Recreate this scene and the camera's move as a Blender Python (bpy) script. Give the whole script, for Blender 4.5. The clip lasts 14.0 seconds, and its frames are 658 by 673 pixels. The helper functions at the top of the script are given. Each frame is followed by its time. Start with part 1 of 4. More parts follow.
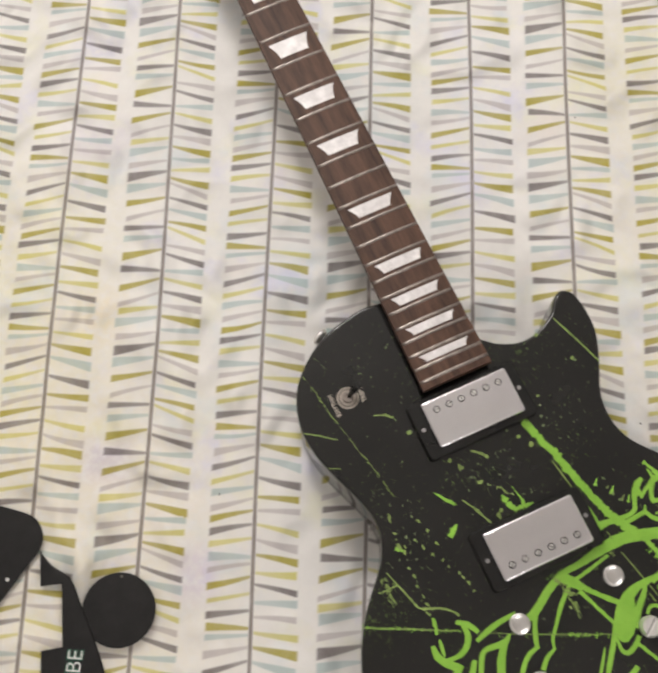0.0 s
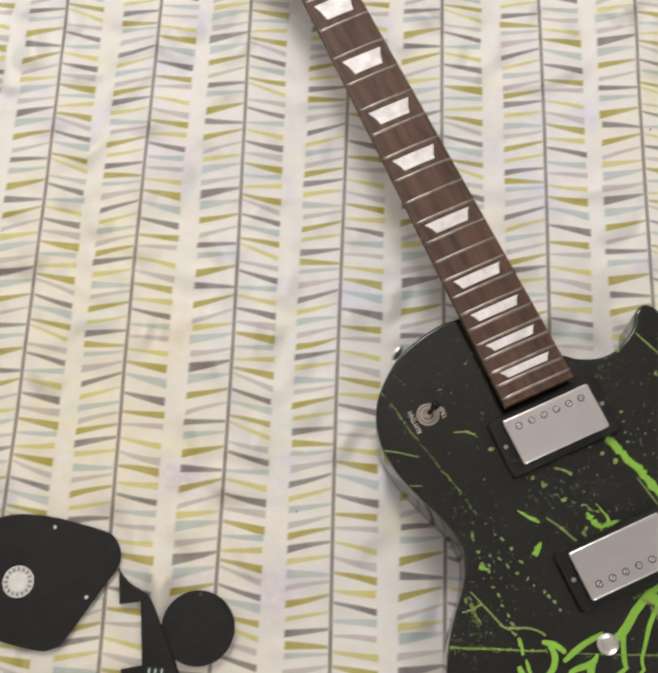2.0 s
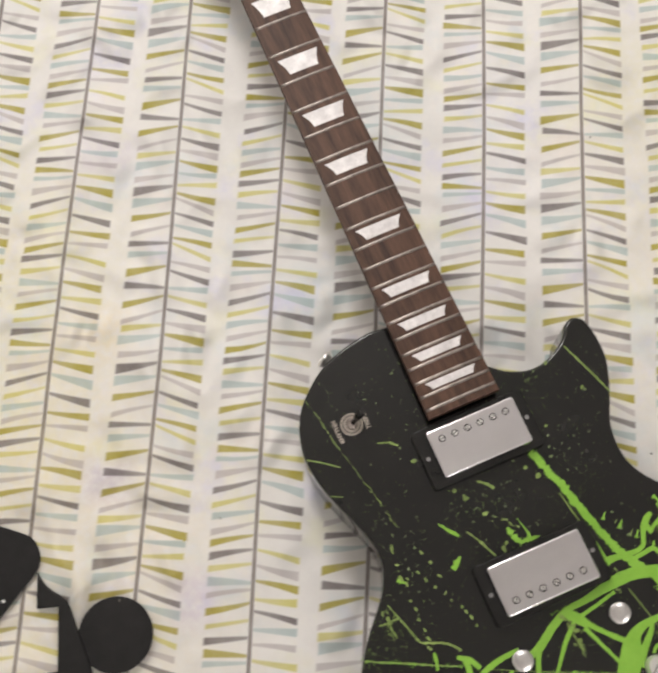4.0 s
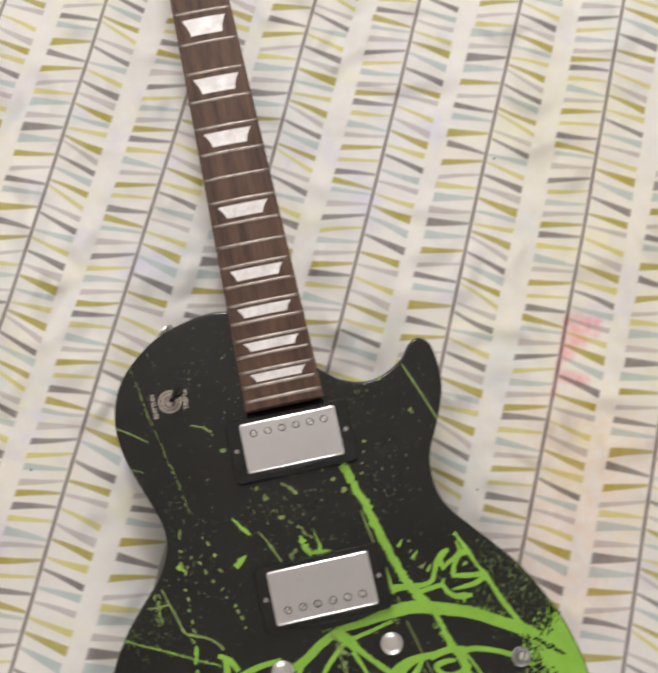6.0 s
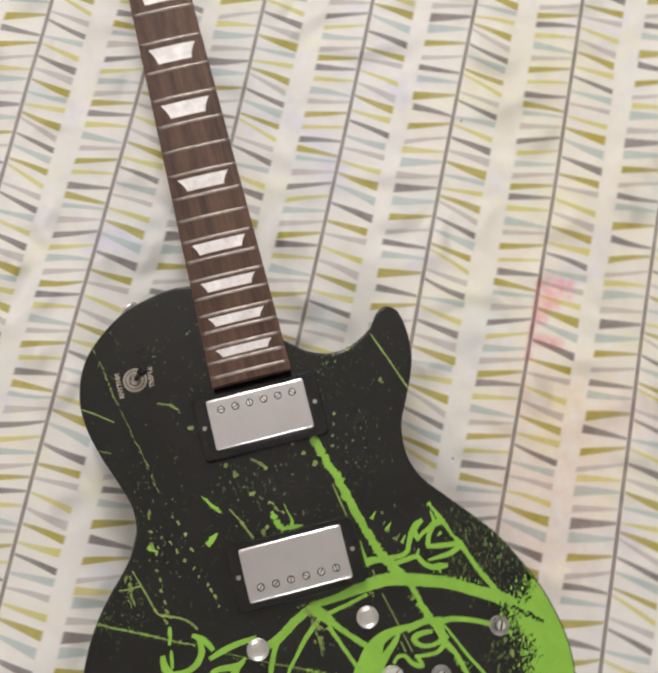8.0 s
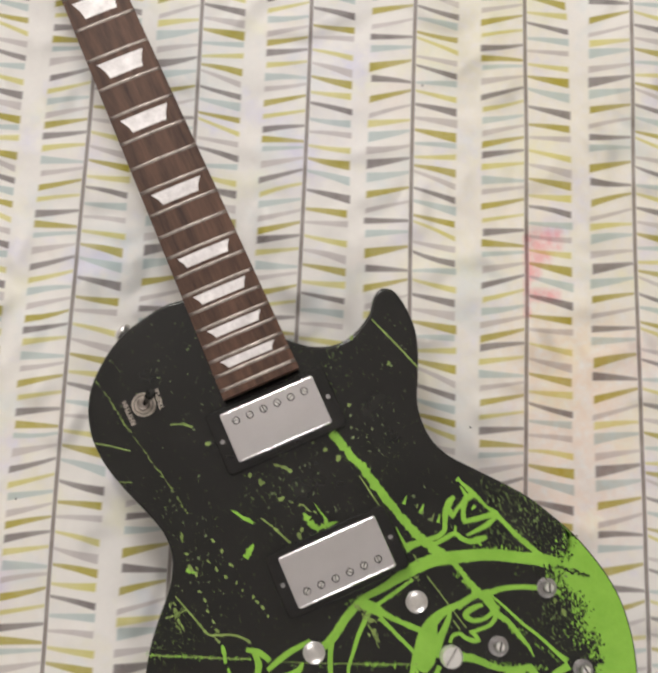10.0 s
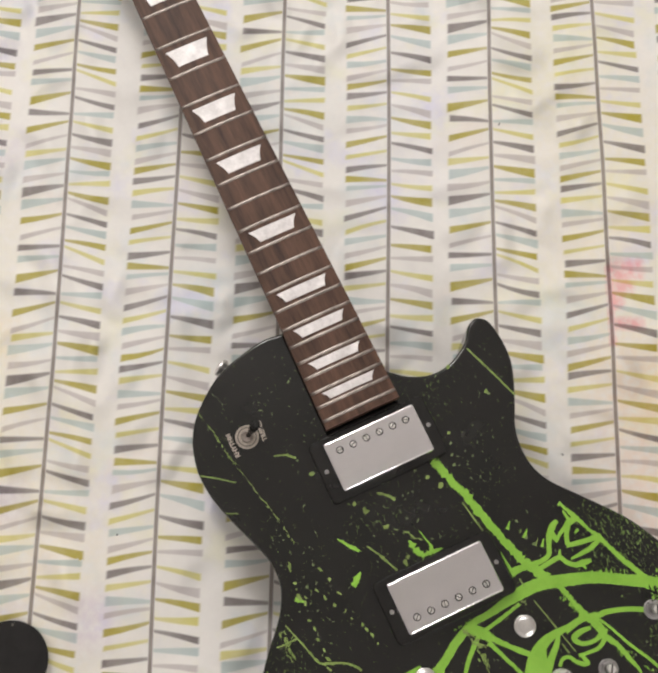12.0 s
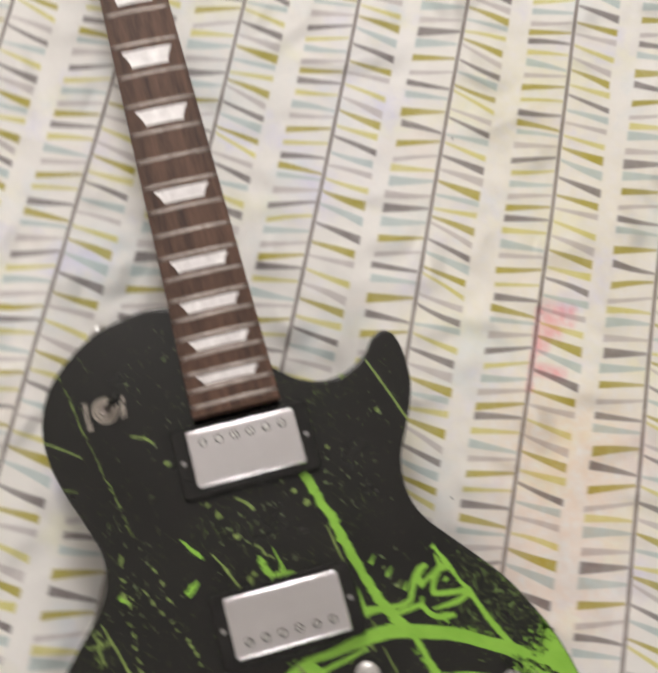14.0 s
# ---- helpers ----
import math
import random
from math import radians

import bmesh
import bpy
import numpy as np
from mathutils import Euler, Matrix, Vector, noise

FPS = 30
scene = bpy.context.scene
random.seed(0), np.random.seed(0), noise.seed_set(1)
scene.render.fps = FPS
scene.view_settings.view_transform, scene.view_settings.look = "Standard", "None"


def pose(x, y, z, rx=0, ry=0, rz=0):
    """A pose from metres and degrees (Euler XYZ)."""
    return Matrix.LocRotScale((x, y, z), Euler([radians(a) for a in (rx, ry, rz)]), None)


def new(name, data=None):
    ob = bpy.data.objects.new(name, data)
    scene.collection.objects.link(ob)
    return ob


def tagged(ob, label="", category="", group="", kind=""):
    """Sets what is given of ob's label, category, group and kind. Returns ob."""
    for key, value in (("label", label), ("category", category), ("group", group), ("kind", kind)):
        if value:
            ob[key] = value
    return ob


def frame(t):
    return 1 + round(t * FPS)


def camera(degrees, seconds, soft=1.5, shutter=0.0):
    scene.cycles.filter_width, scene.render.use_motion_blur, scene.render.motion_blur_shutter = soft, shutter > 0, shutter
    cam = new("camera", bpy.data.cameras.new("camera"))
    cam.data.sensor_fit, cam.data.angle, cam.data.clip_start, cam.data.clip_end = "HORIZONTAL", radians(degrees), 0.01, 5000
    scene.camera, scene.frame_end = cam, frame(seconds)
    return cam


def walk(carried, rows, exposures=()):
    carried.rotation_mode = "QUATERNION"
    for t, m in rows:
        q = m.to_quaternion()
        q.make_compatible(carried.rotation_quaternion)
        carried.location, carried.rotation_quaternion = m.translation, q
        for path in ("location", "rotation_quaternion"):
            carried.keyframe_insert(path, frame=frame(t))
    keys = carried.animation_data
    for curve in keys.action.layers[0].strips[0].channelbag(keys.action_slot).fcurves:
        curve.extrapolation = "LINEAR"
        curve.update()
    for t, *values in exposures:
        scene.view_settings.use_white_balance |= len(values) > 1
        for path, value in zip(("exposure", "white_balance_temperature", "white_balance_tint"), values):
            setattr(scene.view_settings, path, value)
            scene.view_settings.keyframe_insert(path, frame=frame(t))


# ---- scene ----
cam = camera(33.822, 14.0, soft=2.7, shutter=0.9)
PATH = [
    (0, pose(-0.1690, 0.0031, 0.8680, 17.786, 0.844, -24.203)),
    (0.2, pose(-0.1749, 0.0077, 0.8682, 17.787, 0.893, -24.084)),
    (0.5, pose(-0.1793, 0.0106, 0.8665, 17.908, 1.197, -23.881)),
    (1, pose(-0.1934, 0.0134, 0.8655, 17.968, 1.835, -23.600)),
    (1.2, pose(-0.1995, 0.0144, 0.8654, 18.074, 2.035, -23.473)),
    (1.5, pose(-0.2051, 0.0177, 0.8676, 18.331, 2.509, -23.549)),
    (1.8, pose(-0.2058, 0.0184, 0.8605, 18.739, 2.629, -23.644)),
    (2, pose(-0.1983, 0.0200, 0.8651, 18.510, 2.701, -23.888)),
    (2.2, pose(-0.1927, 0.0202, 0.8643, 18.555, 2.675, -24.098)),
    (2.5, pose(-0.1854, 0.0213, 0.8631, 18.568, 2.683, -24.366)),
    (2.7, pose(-0.1853, 0.0263, 0.8638, 18.393, 2.349, -24.490)),
    (4.8, pose(-0.1091, 0.0238, 0.8453, 16.534, 0.429, -18.683)),
    (5, pose(-0.0971, 0.0221, 0.8406, 16.148, 0.242, -17.044)),
    (5.2, pose(-0.0825, 0.0194, 0.8392, 15.948, -0.056, -15.708)),
    (5.5, pose(-0.0558, 0.0109, 0.8363, 15.852, -0.463, -14.150)),
    (5.8, pose(-0.0323, 0.0019, 0.8367, 16.028, -0.982, -12.991)),
    (6, pose(-0.0179, 0.0003, 0.8416, 16.084, -0.999, -12.285)),
    (6.2, pose(-0.0077, -0.0058, 0.8445, 17.010, -1.118, -11.656)),
    (6.5, pose(0.0024, -0.0117, 0.8477, 18.142, -1.263, -11.001)),
    (6.8, pose(0.0055, -0.0162, 0.8501, 18.986, -1.283, -10.494)),
    (7, pose(0.0070, -0.0158, 0.8458, 19.073, -1.226, -10.344)),
    (7.3, pose(0.0045, -0.0149, 0.8396, 18.670, -1.241, -10.401)),
    (7.5, pose(0.0043, -0.0134, 0.8299, 17.523, -0.880, -11.029)),
    (7.7, pose(0.0056, -0.0096, 0.8275, 16.059, -0.716, -12.257)),
    (9.8, pose(-0.0135, 0.0416, 0.8228, 12.262, -0.265, -23.324)),
    (10, pose(-0.0148, 0.0382, 0.8236, 12.147, -0.596, -23.736)),
    (10.2, pose(-0.0213, 0.0370, 0.8239, 12.055, -0.902, -24.058)),
    (10.5, pose(-0.0303, 0.0331, 0.8263, 12.342, -0.497, -24.343)),
    (10.8, pose(-0.0432, 0.0315, 0.8310, 13.262, -0.239, -24.618)),
    (11, pose(-0.0526, 0.0338, 0.8346, 13.986, -0.029, -24.671)),
    (11.2, pose(-0.0620, 0.0335, 0.8328, 14.939, 0.122, -24.576)),
    (11.5, pose(-0.0709, 0.0409, 0.8337, 15.072, 0.372, -24.541)),
    (11.8, pose(-0.0803, 0.0419, 0.8326, 15.412, 0.370, -24.734)),
    (12, pose(-0.0822, 0.0428, 0.8346, 15.285, 0.238, -24.899)),
    (12.2, pose(-0.0855, 0.0386, 0.8366, 15.419, 0.242, -24.919)),
    (12.5, pose(-0.0863, 0.0332, 0.8286, 15.583, 0.191, -24.699)),
    (12.8, pose(-0.0777, 0.0331, 0.8171, 15.573, -0.664, -23.811)),
    (13, pose(-0.0761, 0.0294, 0.8097, 16.596, -0.936, -22.551)),
    (13.2, pose(-0.0733, 0.0238, 0.8005, 18.091, -1.774, -21.198)),
    (13.5, pose(-0.0580, 0.0183, 0.7849, 18.505, -2.755, -19.441)),
    (13.6, pose(-0.0524, 0.0166, 0.7794, 18.477, -3.046, -18.594)),
    (13.8, pose(-0.0463, 0.0138, 0.7629, 18.371, -3.604, -16.931)),
    (14, pose(-0.0343, 0.0044, 0.7523, 17.874, -4.143, -15.191)),
]
walk(cam, PATH)

# ---- light: two assumed, unseen ceiling lamps in a closed bedroom ----
world = bpy.data.worlds.new("world")
scene.world = world
world.use_nodes = True
world.node_tree.nodes["Background"].inputs[0].default_value = (0.75, 0.72, 0.7, 1)
world.node_tree.nodes["Background"].inputs[1].default_value = 0.05
# second lamp is added for glints and shading from the bridge side
LAMPS = ((0.10, 1.50, 1.60, 40.5), (0.05, -1.25, 1.60, 20.5))
for lamp_x, lamp_y, lamp_z, watts in LAMPS:
    lamp_data = bpy.data.lights.new("assumed_lamp_light", "POINT")
    lamp_data.shadow_soft_size = 0.2
    lamp_data.energy, lamp_data.color = watts, (1.0, 0.968, 0.945)
    lamp_ob = new("assumed_lamp_light", lamp_data)
    lamp_ob.matrix_world = pose(lamp_x, lamp_y, lamp_z)
scene.view_settings.exposure = 0.0


# ---- materials ----
def material(name, rough=0.5, metal=0.0, spec=0.5):
    m = bpy.data.materials.new(name)
    m.use_nodes = True
    b = m.node_tree.nodes["Principled BSDF"]
    b.inputs["Roughness"].default_value = rough
    b.inputs["Metallic"].default_value = metal
    b.inputs["Specular IOR Level"].default_value = spec
    return m, m.node_tree.nodes, m.node_tree.links, b


def node(nodes, kind, **inputs):
    n = nodes.new(kind)
    for key, value in inputs.items():
        n.inputs[key].default_value = value
    return n


def coords(nodes, links, scale=(1, 1, 1), turn=0.0):
    c = nodes.new("ShaderNodeTexCoord")
    p = nodes.new("ShaderNodeMapping")
    p.inputs["Scale"].default_value = scale
    p.inputs["Rotation"].default_value = (0, 0, turn)
    links.new(c.outputs["Object"], p.inputs["Vector"])
    return p.outputs["Vector"]


def mixed(nodes, links, fac, a, b):
    """Colour a to colour b by fac; each may be a socket or a colour."""
    n = nodes.new("ShaderNodeMix")
    n.data_type = "RGBA"
    for socket, value in ((n.inputs[0], fac), (n.inputs[6], a), (n.inputs[7], b)):
        if isinstance(value, (int, float)):
            socket.default_value = value
        elif isinstance(value, tuple):
            socket.default_value = (*value, 1)
        else:
            links.new(value, socket)
    return n.outputs[2]


def ramp(nodes, links, value, lo, hi):
    n = nodes.new("ShaderNodeMapRange")
    n.inputs["From Min"].default_value, n.inputs["From Max"].default_value = lo, hi
    links.new(value, n.inputs["Value"])
    return n.outputs["Result"]


def noise_out(nodes, links, vector, scale, detail=3.0, rough=0.55):
    n = node(nodes, "ShaderNodeTexNoise", Scale=scale, Detail=detail, Roughness=rough)
    links.new(vector, n.inputs["Vector"])
    return n.outputs["Fac"]


def bump(nodes, links, b, height, strength, distance):
    n = node(nodes, "ShaderNodeBump", Strength=strength, Distance=distance)
    links.new(height, n.inputs["Height"])
    links.new(n.outputs["Normal"], b.inputs["Normal"])


def grained(name, dark, light, scale, rough=0.5, metal=0.0, spec=0.5, stretch=(1, 1, 1), relief=0.0, turn=0.0):
    """A surface whose colour wanders between two tones at two scales, with a fine relief."""
    m, nodes, links, b = material(name, rough, metal, spec)
    v = coords(nodes, links, stretch, turn)
    big, fine = noise_out(nodes, links, v, scale, 4.0), noise_out(nodes, links, v, scale * 7, 3.0)
    both = nodes.new("ShaderNodeMath")
    both.operation = "MULTIPLY_ADD"
    both.inputs[1].default_value = 0.45
    links.new(fine, both.inputs[0])
    links.new(big, both.inputs[2])
    links.new(mixed(nodes, links, ramp(nodes, links, both.outputs[0], 0.5, 0.95), dark, light), b.inputs["Base Color"])
    if relief:
        bump(nodes, links, b, fine, 0.5, relief)
    return m


def spot_mask(nodes, links, x, y, across, along, soft):
    """1 inside a rounded patch that lies along the print, fading out over soft metres, broken up by noise."""
    c = nodes.new("ShaderNodeTexCoord")
    place = nodes.new("ShaderNodeMapping")
    place.vector_type = "TEXTURE"
    place.inputs["Location"].default_value = (x, y, 0)
    place.inputs["Rotation"].default_value = (0, 0, -TILT)
    links.new(c.outputs["Object"], place.inputs["Vector"])
    value = place.outputs["Vector"]
    for operation, other in (("ABSOLUTE", None), ("SUBTRACT", (across, along, 1.0)), ("MAXIMUM", (0, 0, 0)), ("LENGTH", None)):
        d = nodes.new("ShaderNodeVectorMath")
        d.operation = operation
        links.new(value, d.inputs[0])
        if other:
            d.inputs[1].default_value = other
        value = d.outputs["Value" if operation == "LENGTH" else "Vector"]
    near = ramp(nodes, links, value, soft, 0.0)
    mult = nodes.new("ShaderNodeMath")
    mult.operation = "MULTIPLY"
    links.new(near, mult.inputs[0])
    links.new(ramp(nodes, links, noise_out(nodes, links, c.outputs["Object"], 130, 4), 0.22, 0.6), mult.inputs[1])
    return mult.outputs[0]


def cotton(name, colour, inked=False):
    """Woven cotton with faint washed-out stains and broad tints; the printed copy takes its dye and the dye's strength
    from the mesh.
    """
    m, nodes, links, b = material(name, 0.52, 0.0, 0.34)
    v = coords(nodes, links)
    tone = ramp(nodes, links, noise_out(nodes, links, v, 9, 4), 0.3, 0.72)
    col = mixed(nodes, links, tone, tuple(c * 0.93 for c in colour), tuple(min(1, c * 1.02) for c in colour))
    for seed, tint, lo, amount in ((3.1, (0.83, 0.82, 0.60), 0.56, 0.5), (17.7, (0.70, 0.69, 0.84), 0.56, 0.7), (41.3, (0.87, 0.78, 0.72), 0.57, 0.35), (63.9, (0.68, 0.75, 0.78), 0.56, 0.5)):
        shift = nodes.new("ShaderNodeVectorMath")
        shift.operation = "ADD"
        shift.inputs[1].default_value = (seed, seed * 0.7, 0)
        links.new(v, shift.inputs[0])
        mask = nodes.new("ShaderNodeMath")
        mask.operation = "MULTIPLY"
        mask.inputs[1].default_value = amount
        links.new(ramp(nodes, links, noise_out(nodes, links, shift.outputs[0], 17, 4), lo, lo + 0.14), mask.inputs[0])
        col = mixed(nodes, links, mask.outputs[0], col, tint)
    mottle = ramp(nodes, links, noise_out(nodes, links, v, 210, 4, 0.7), 0.3, 0.75)
    col = mixed(nodes, links, mottle, mixed(nodes, links, 0.055, col, (0.30, 0.29, 0.30)), col)
    if inked:
        dye = nodes.new("ShaderNodeAttribute")
        dye.attribute_name = "dye"
        patchy = nodes.new("ShaderNodeMapRange")
        patchy.inputs["From Min"].default_value, patchy.inputs["From Max"].default_value = 0.28, 0.68
        patchy.inputs["To Min"].default_value, patchy.inputs["To Max"].default_value = 0.80, 1.0
        links.new(noise_out(nodes, links, v, 48, 5, 0.7), patchy.inputs["Value"])
        amount = nodes.new("ShaderNodeMath")
        amount.operation = "MULTIPLY"
        links.new(dye.outputs["Alpha"], amount.inputs[0])
        links.new(patchy.outputs["Result"], amount.inputs[1])
        col = mixed(nodes, links, amount.outputs[0], col, dye.outputs["Color"])
    for x, y, across, along, soft, tint in SHEET_TINTS:
        col = mixed(nodes, links, spot_mask(nodes, links, x, y, across, along, soft), col, tint)
        col.node.blend_type = "MULTIPLY"
    links.new(col, b.inputs["Base Color"])
    weave = nodes.new("ShaderNodeTexWave")
    weave.inputs["Scale"].default_value = 420
    weave.inputs["Distortion"].default_value = 1.5
    links.new(v, weave.inputs["Vector"])
    fine = node(nodes, "ShaderNodeBump", Strength=0.25, Distance=0.0002)
    links.new(weave.outputs["Fac"], fine.inputs["Height"])
    rumple = node(nodes, "ShaderNodeBump", Strength=1.0, Distance=0.010)
    links.new(noise_out(nodes, links, v, 12, 3, 0.5), rumple.inputs["Height"])
    links.new(fine.outputs["Normal"], rumple.inputs["Normal"])
    crinkle = nodes.new("ShaderNodeTexNoise")
    crinkle.noise_type = "RIDGED_MULTIFRACTAL"
    crinkle.inputs["Scale"].default_value, crinkle.inputs["Detail"].default_value, crinkle.inputs["Roughness"].default_value = 26, 3.0, 0.5
    links.new(v, crinkle.inputs["Vector"])
    soft = node(nodes, "ShaderNodeBump", Strength=1.0, Distance=0.018)
    links.new(crinkle.outputs["Fac"], soft.inputs["Height"])
    links.new(rumple.outputs["Normal"], soft.inputs["Normal"])
    rumple = soft
    links.new(rumple.outputs["Normal"], b.inputs["Normal"])
    return m


# pink ink spills, small lilac and blue marks and broad warm or cool tints on the sheet: place, half width across and
# along the print, fade, tint
TILT = math.radians(25.7)
SHEET_TINTS = (
    (0.254, 0.201, 0.010, 0.0055, 0.007, (1.0, 0.60, 0.68)),
    (0.245, 0.189, 0.005, 0.003, 0.006, (1.0, 0.64, 0.72)),
    (0.234, 0.180, 0.003, 0.004, 0.005, (1.0, 0.58, 0.67)),
    (0.234, 0.159, 0.009, 0.0025, 0.005, (1.0, 0.60, 0.68)),
    (0.2275, 0.179, 0.0005, 0.032, 0.004, (1.0, 0.64, 0.74)),
    (0.205, 0.055, 0.022, 0.060, 0.050, (1.0, 0.885, 0.82)),
    (-0.146, 0.603, 0.012, 0.006, 0.018, (0.88, 0.88, 1.0)),
    (-0.180, 0.513, 0.016, 0.008, 0.025, (0.94, 0.92, 1.0)),
    (-0.276, 0.241, 0.010, 0.007, 0.018, (0.84, 0.83, 1.0)),
    (-0.243, 0.127, 0.006, 0.012, 0.018, (0.89, 0.86, 1.0)),
    (0.286, 0.082, 0.006, 0.006, 0.025, (0.97, 0.92, 1.0)),
    (0.270, 0.210, 0.040, 0.090, 0.110, (1.0, 0.98, 0.89)),
    (0.060, 0.450, 0.010, 0.020, 0.045, (0.93, 0.97, 1.0)),
    (0.150, 0.400, 0.012, 0.060, 0.045, (0.95, 0.96, 1.0)),
    (-0.064, 0.320, 0.010, 0.012, 0.035, (0.92, 0.97, 1.0)),
    (0.052, 0.085, 0.010, 0.020, 0.030, (0.95, 0.96, 1.0)),
    (-0.310, 0.400, 0.030, 0.070, 0.110, (1.0, 0.98, 0.845)),
    (-0.236, 0.360, 0.006, 0.010, 0.024, (1.0, 0.94, 0.84)),
    (-0.330, 0.180, 0.050, 0.080, 0.120, (1.0, 0.965, 0.87)),
    (0.293, 0.390, 0.012, 0.020, 0.060, (0.99, 0.985, 0.88)),
    (0.352, 0.520, 0.002, 0.002, 0.020, (1.0, 0.72, 0.70)),
)
SHEET_COLOUR = (0.852, 0.834, 0.801)
CLOTH = cotton("cotton_sheet", SHEET_COLOUR)
PRINTED_CLOTH = cotton("printed_cotton", SHEET_COLOUR, True)
INKS = {"o": (0.405, 0.345, 0.038), "y": (0.64, 0.60, 0.22), "t": (0.48, 0.56, 0.55), "m": (0.545, 0.505, 0.495), "g": (0.205, 0.178, 0.178), "l": (0.25, 0.215, 0.20)}
PLASTIC = grained("black_plastic", (0.0105, 0.0103, 0.0100), (0.0155, 0.0152, 0.0147), 60, 0.16, spec=0.38, relief=0.00005)
SATIN = grained("satin_black_plastic", (0.0105, 0.0100, 0.0100), (0.0165, 0.0158, 0.0158), 90, 0.5, spec=0.28, relief=0.00005)
CHROME = grained("brushed_nickel", (0.72, 0.71, 0.74), (0.78, 0.77, 0.80), 14, 0.10, 1.0, relief=0.0005)
STEEL = grained("bright_steel", (0.84, 0.83, 0.82), (0.95, 0.94, 0.93), 120, 0.3, 1.0)
PALE_STEEL = grained("worn_steel", (0.60, 0.595, 0.59), (0.80, 0.79, 0.78), 140, 0.27, 1.0)
DARK_STEEL = grained("dull_steel", (0.26, 0.25, 0.25), (0.46, 0.45, 0.45), 160, 0.4, 1.0)
FRET_WIRE = grained("fret_wire", (0.17, 0.145, 0.13), (0.33, 0.29, 0.265), 200, 0.30, 1.0)
WASHER_SHADE = grained("shaded_tan", (0.10, 0.085, 0.075), (0.17, 0.145, 0.125), 200, 0.6)
ROSEWOOD = grained("rosewood", (0.039, 0.0200, 0.0132), (0.130, 0.068, 0.045), 12, 0.55, spec=0.3, stretch=(14, 1, 14), relief=0.0001)
MAHOGANY = grained("stained_mahogany", (0.02, 0.012, 0.01), (0.045, 0.022, 0.016), 9, 0.4, stretch=(8, 1, 8))
PEARL = grained("pearl_inlay", (0.60, 0.57, 0.57), (0.93, 0.90, 0.90), 95, 0.4, relief=0.00003)
LETTER = grained("cream_lettering", (0.29, 0.255, 0.22), (0.42, 0.37, 0.32), 200, 0.6)
WHITE = grained("white_print", (0.66, 0.66, 0.64), (0.8, 0.8, 0.78), 150, 0.55)
TEAL_INK = grained("dark_green_ink", (0.012, 0.075, 0.045), (0.03, 0.13, 0.08), 150, 0.5)
GREEN = grained("lime_paint", (0.208, 0.445, 0.040), (0.258, 0.520, 0.058), 70, 0.42, relief=0.00004)
DULL_GREEN = grained("thin_lime_paint", (0.135, 0.20, 0.040), (0.25, 0.355, 0.090), 90, 0.5)
OVERSPRAY = grained("thin_overspray", (0.075, 0.105, 0.045), (0.17, 0.24, 0.085), 120, 0.5)
PLASTER = grained("painted_plaster", (0.78, 0.755, 0.73), (0.84, 0.815, 0.79), 3, 0.9)
CARPET = grained("grey_carpet", (0.16, 0.15, 0.14), (0.26, 0.25, 0.23), 30, 0.95, relief=0.002)
TICKING = grained("mattress_cloth", (0.6, 0.58, 0.55), (0.7, 0.68, 0.65), 20, 0.9, relief=0.0005)


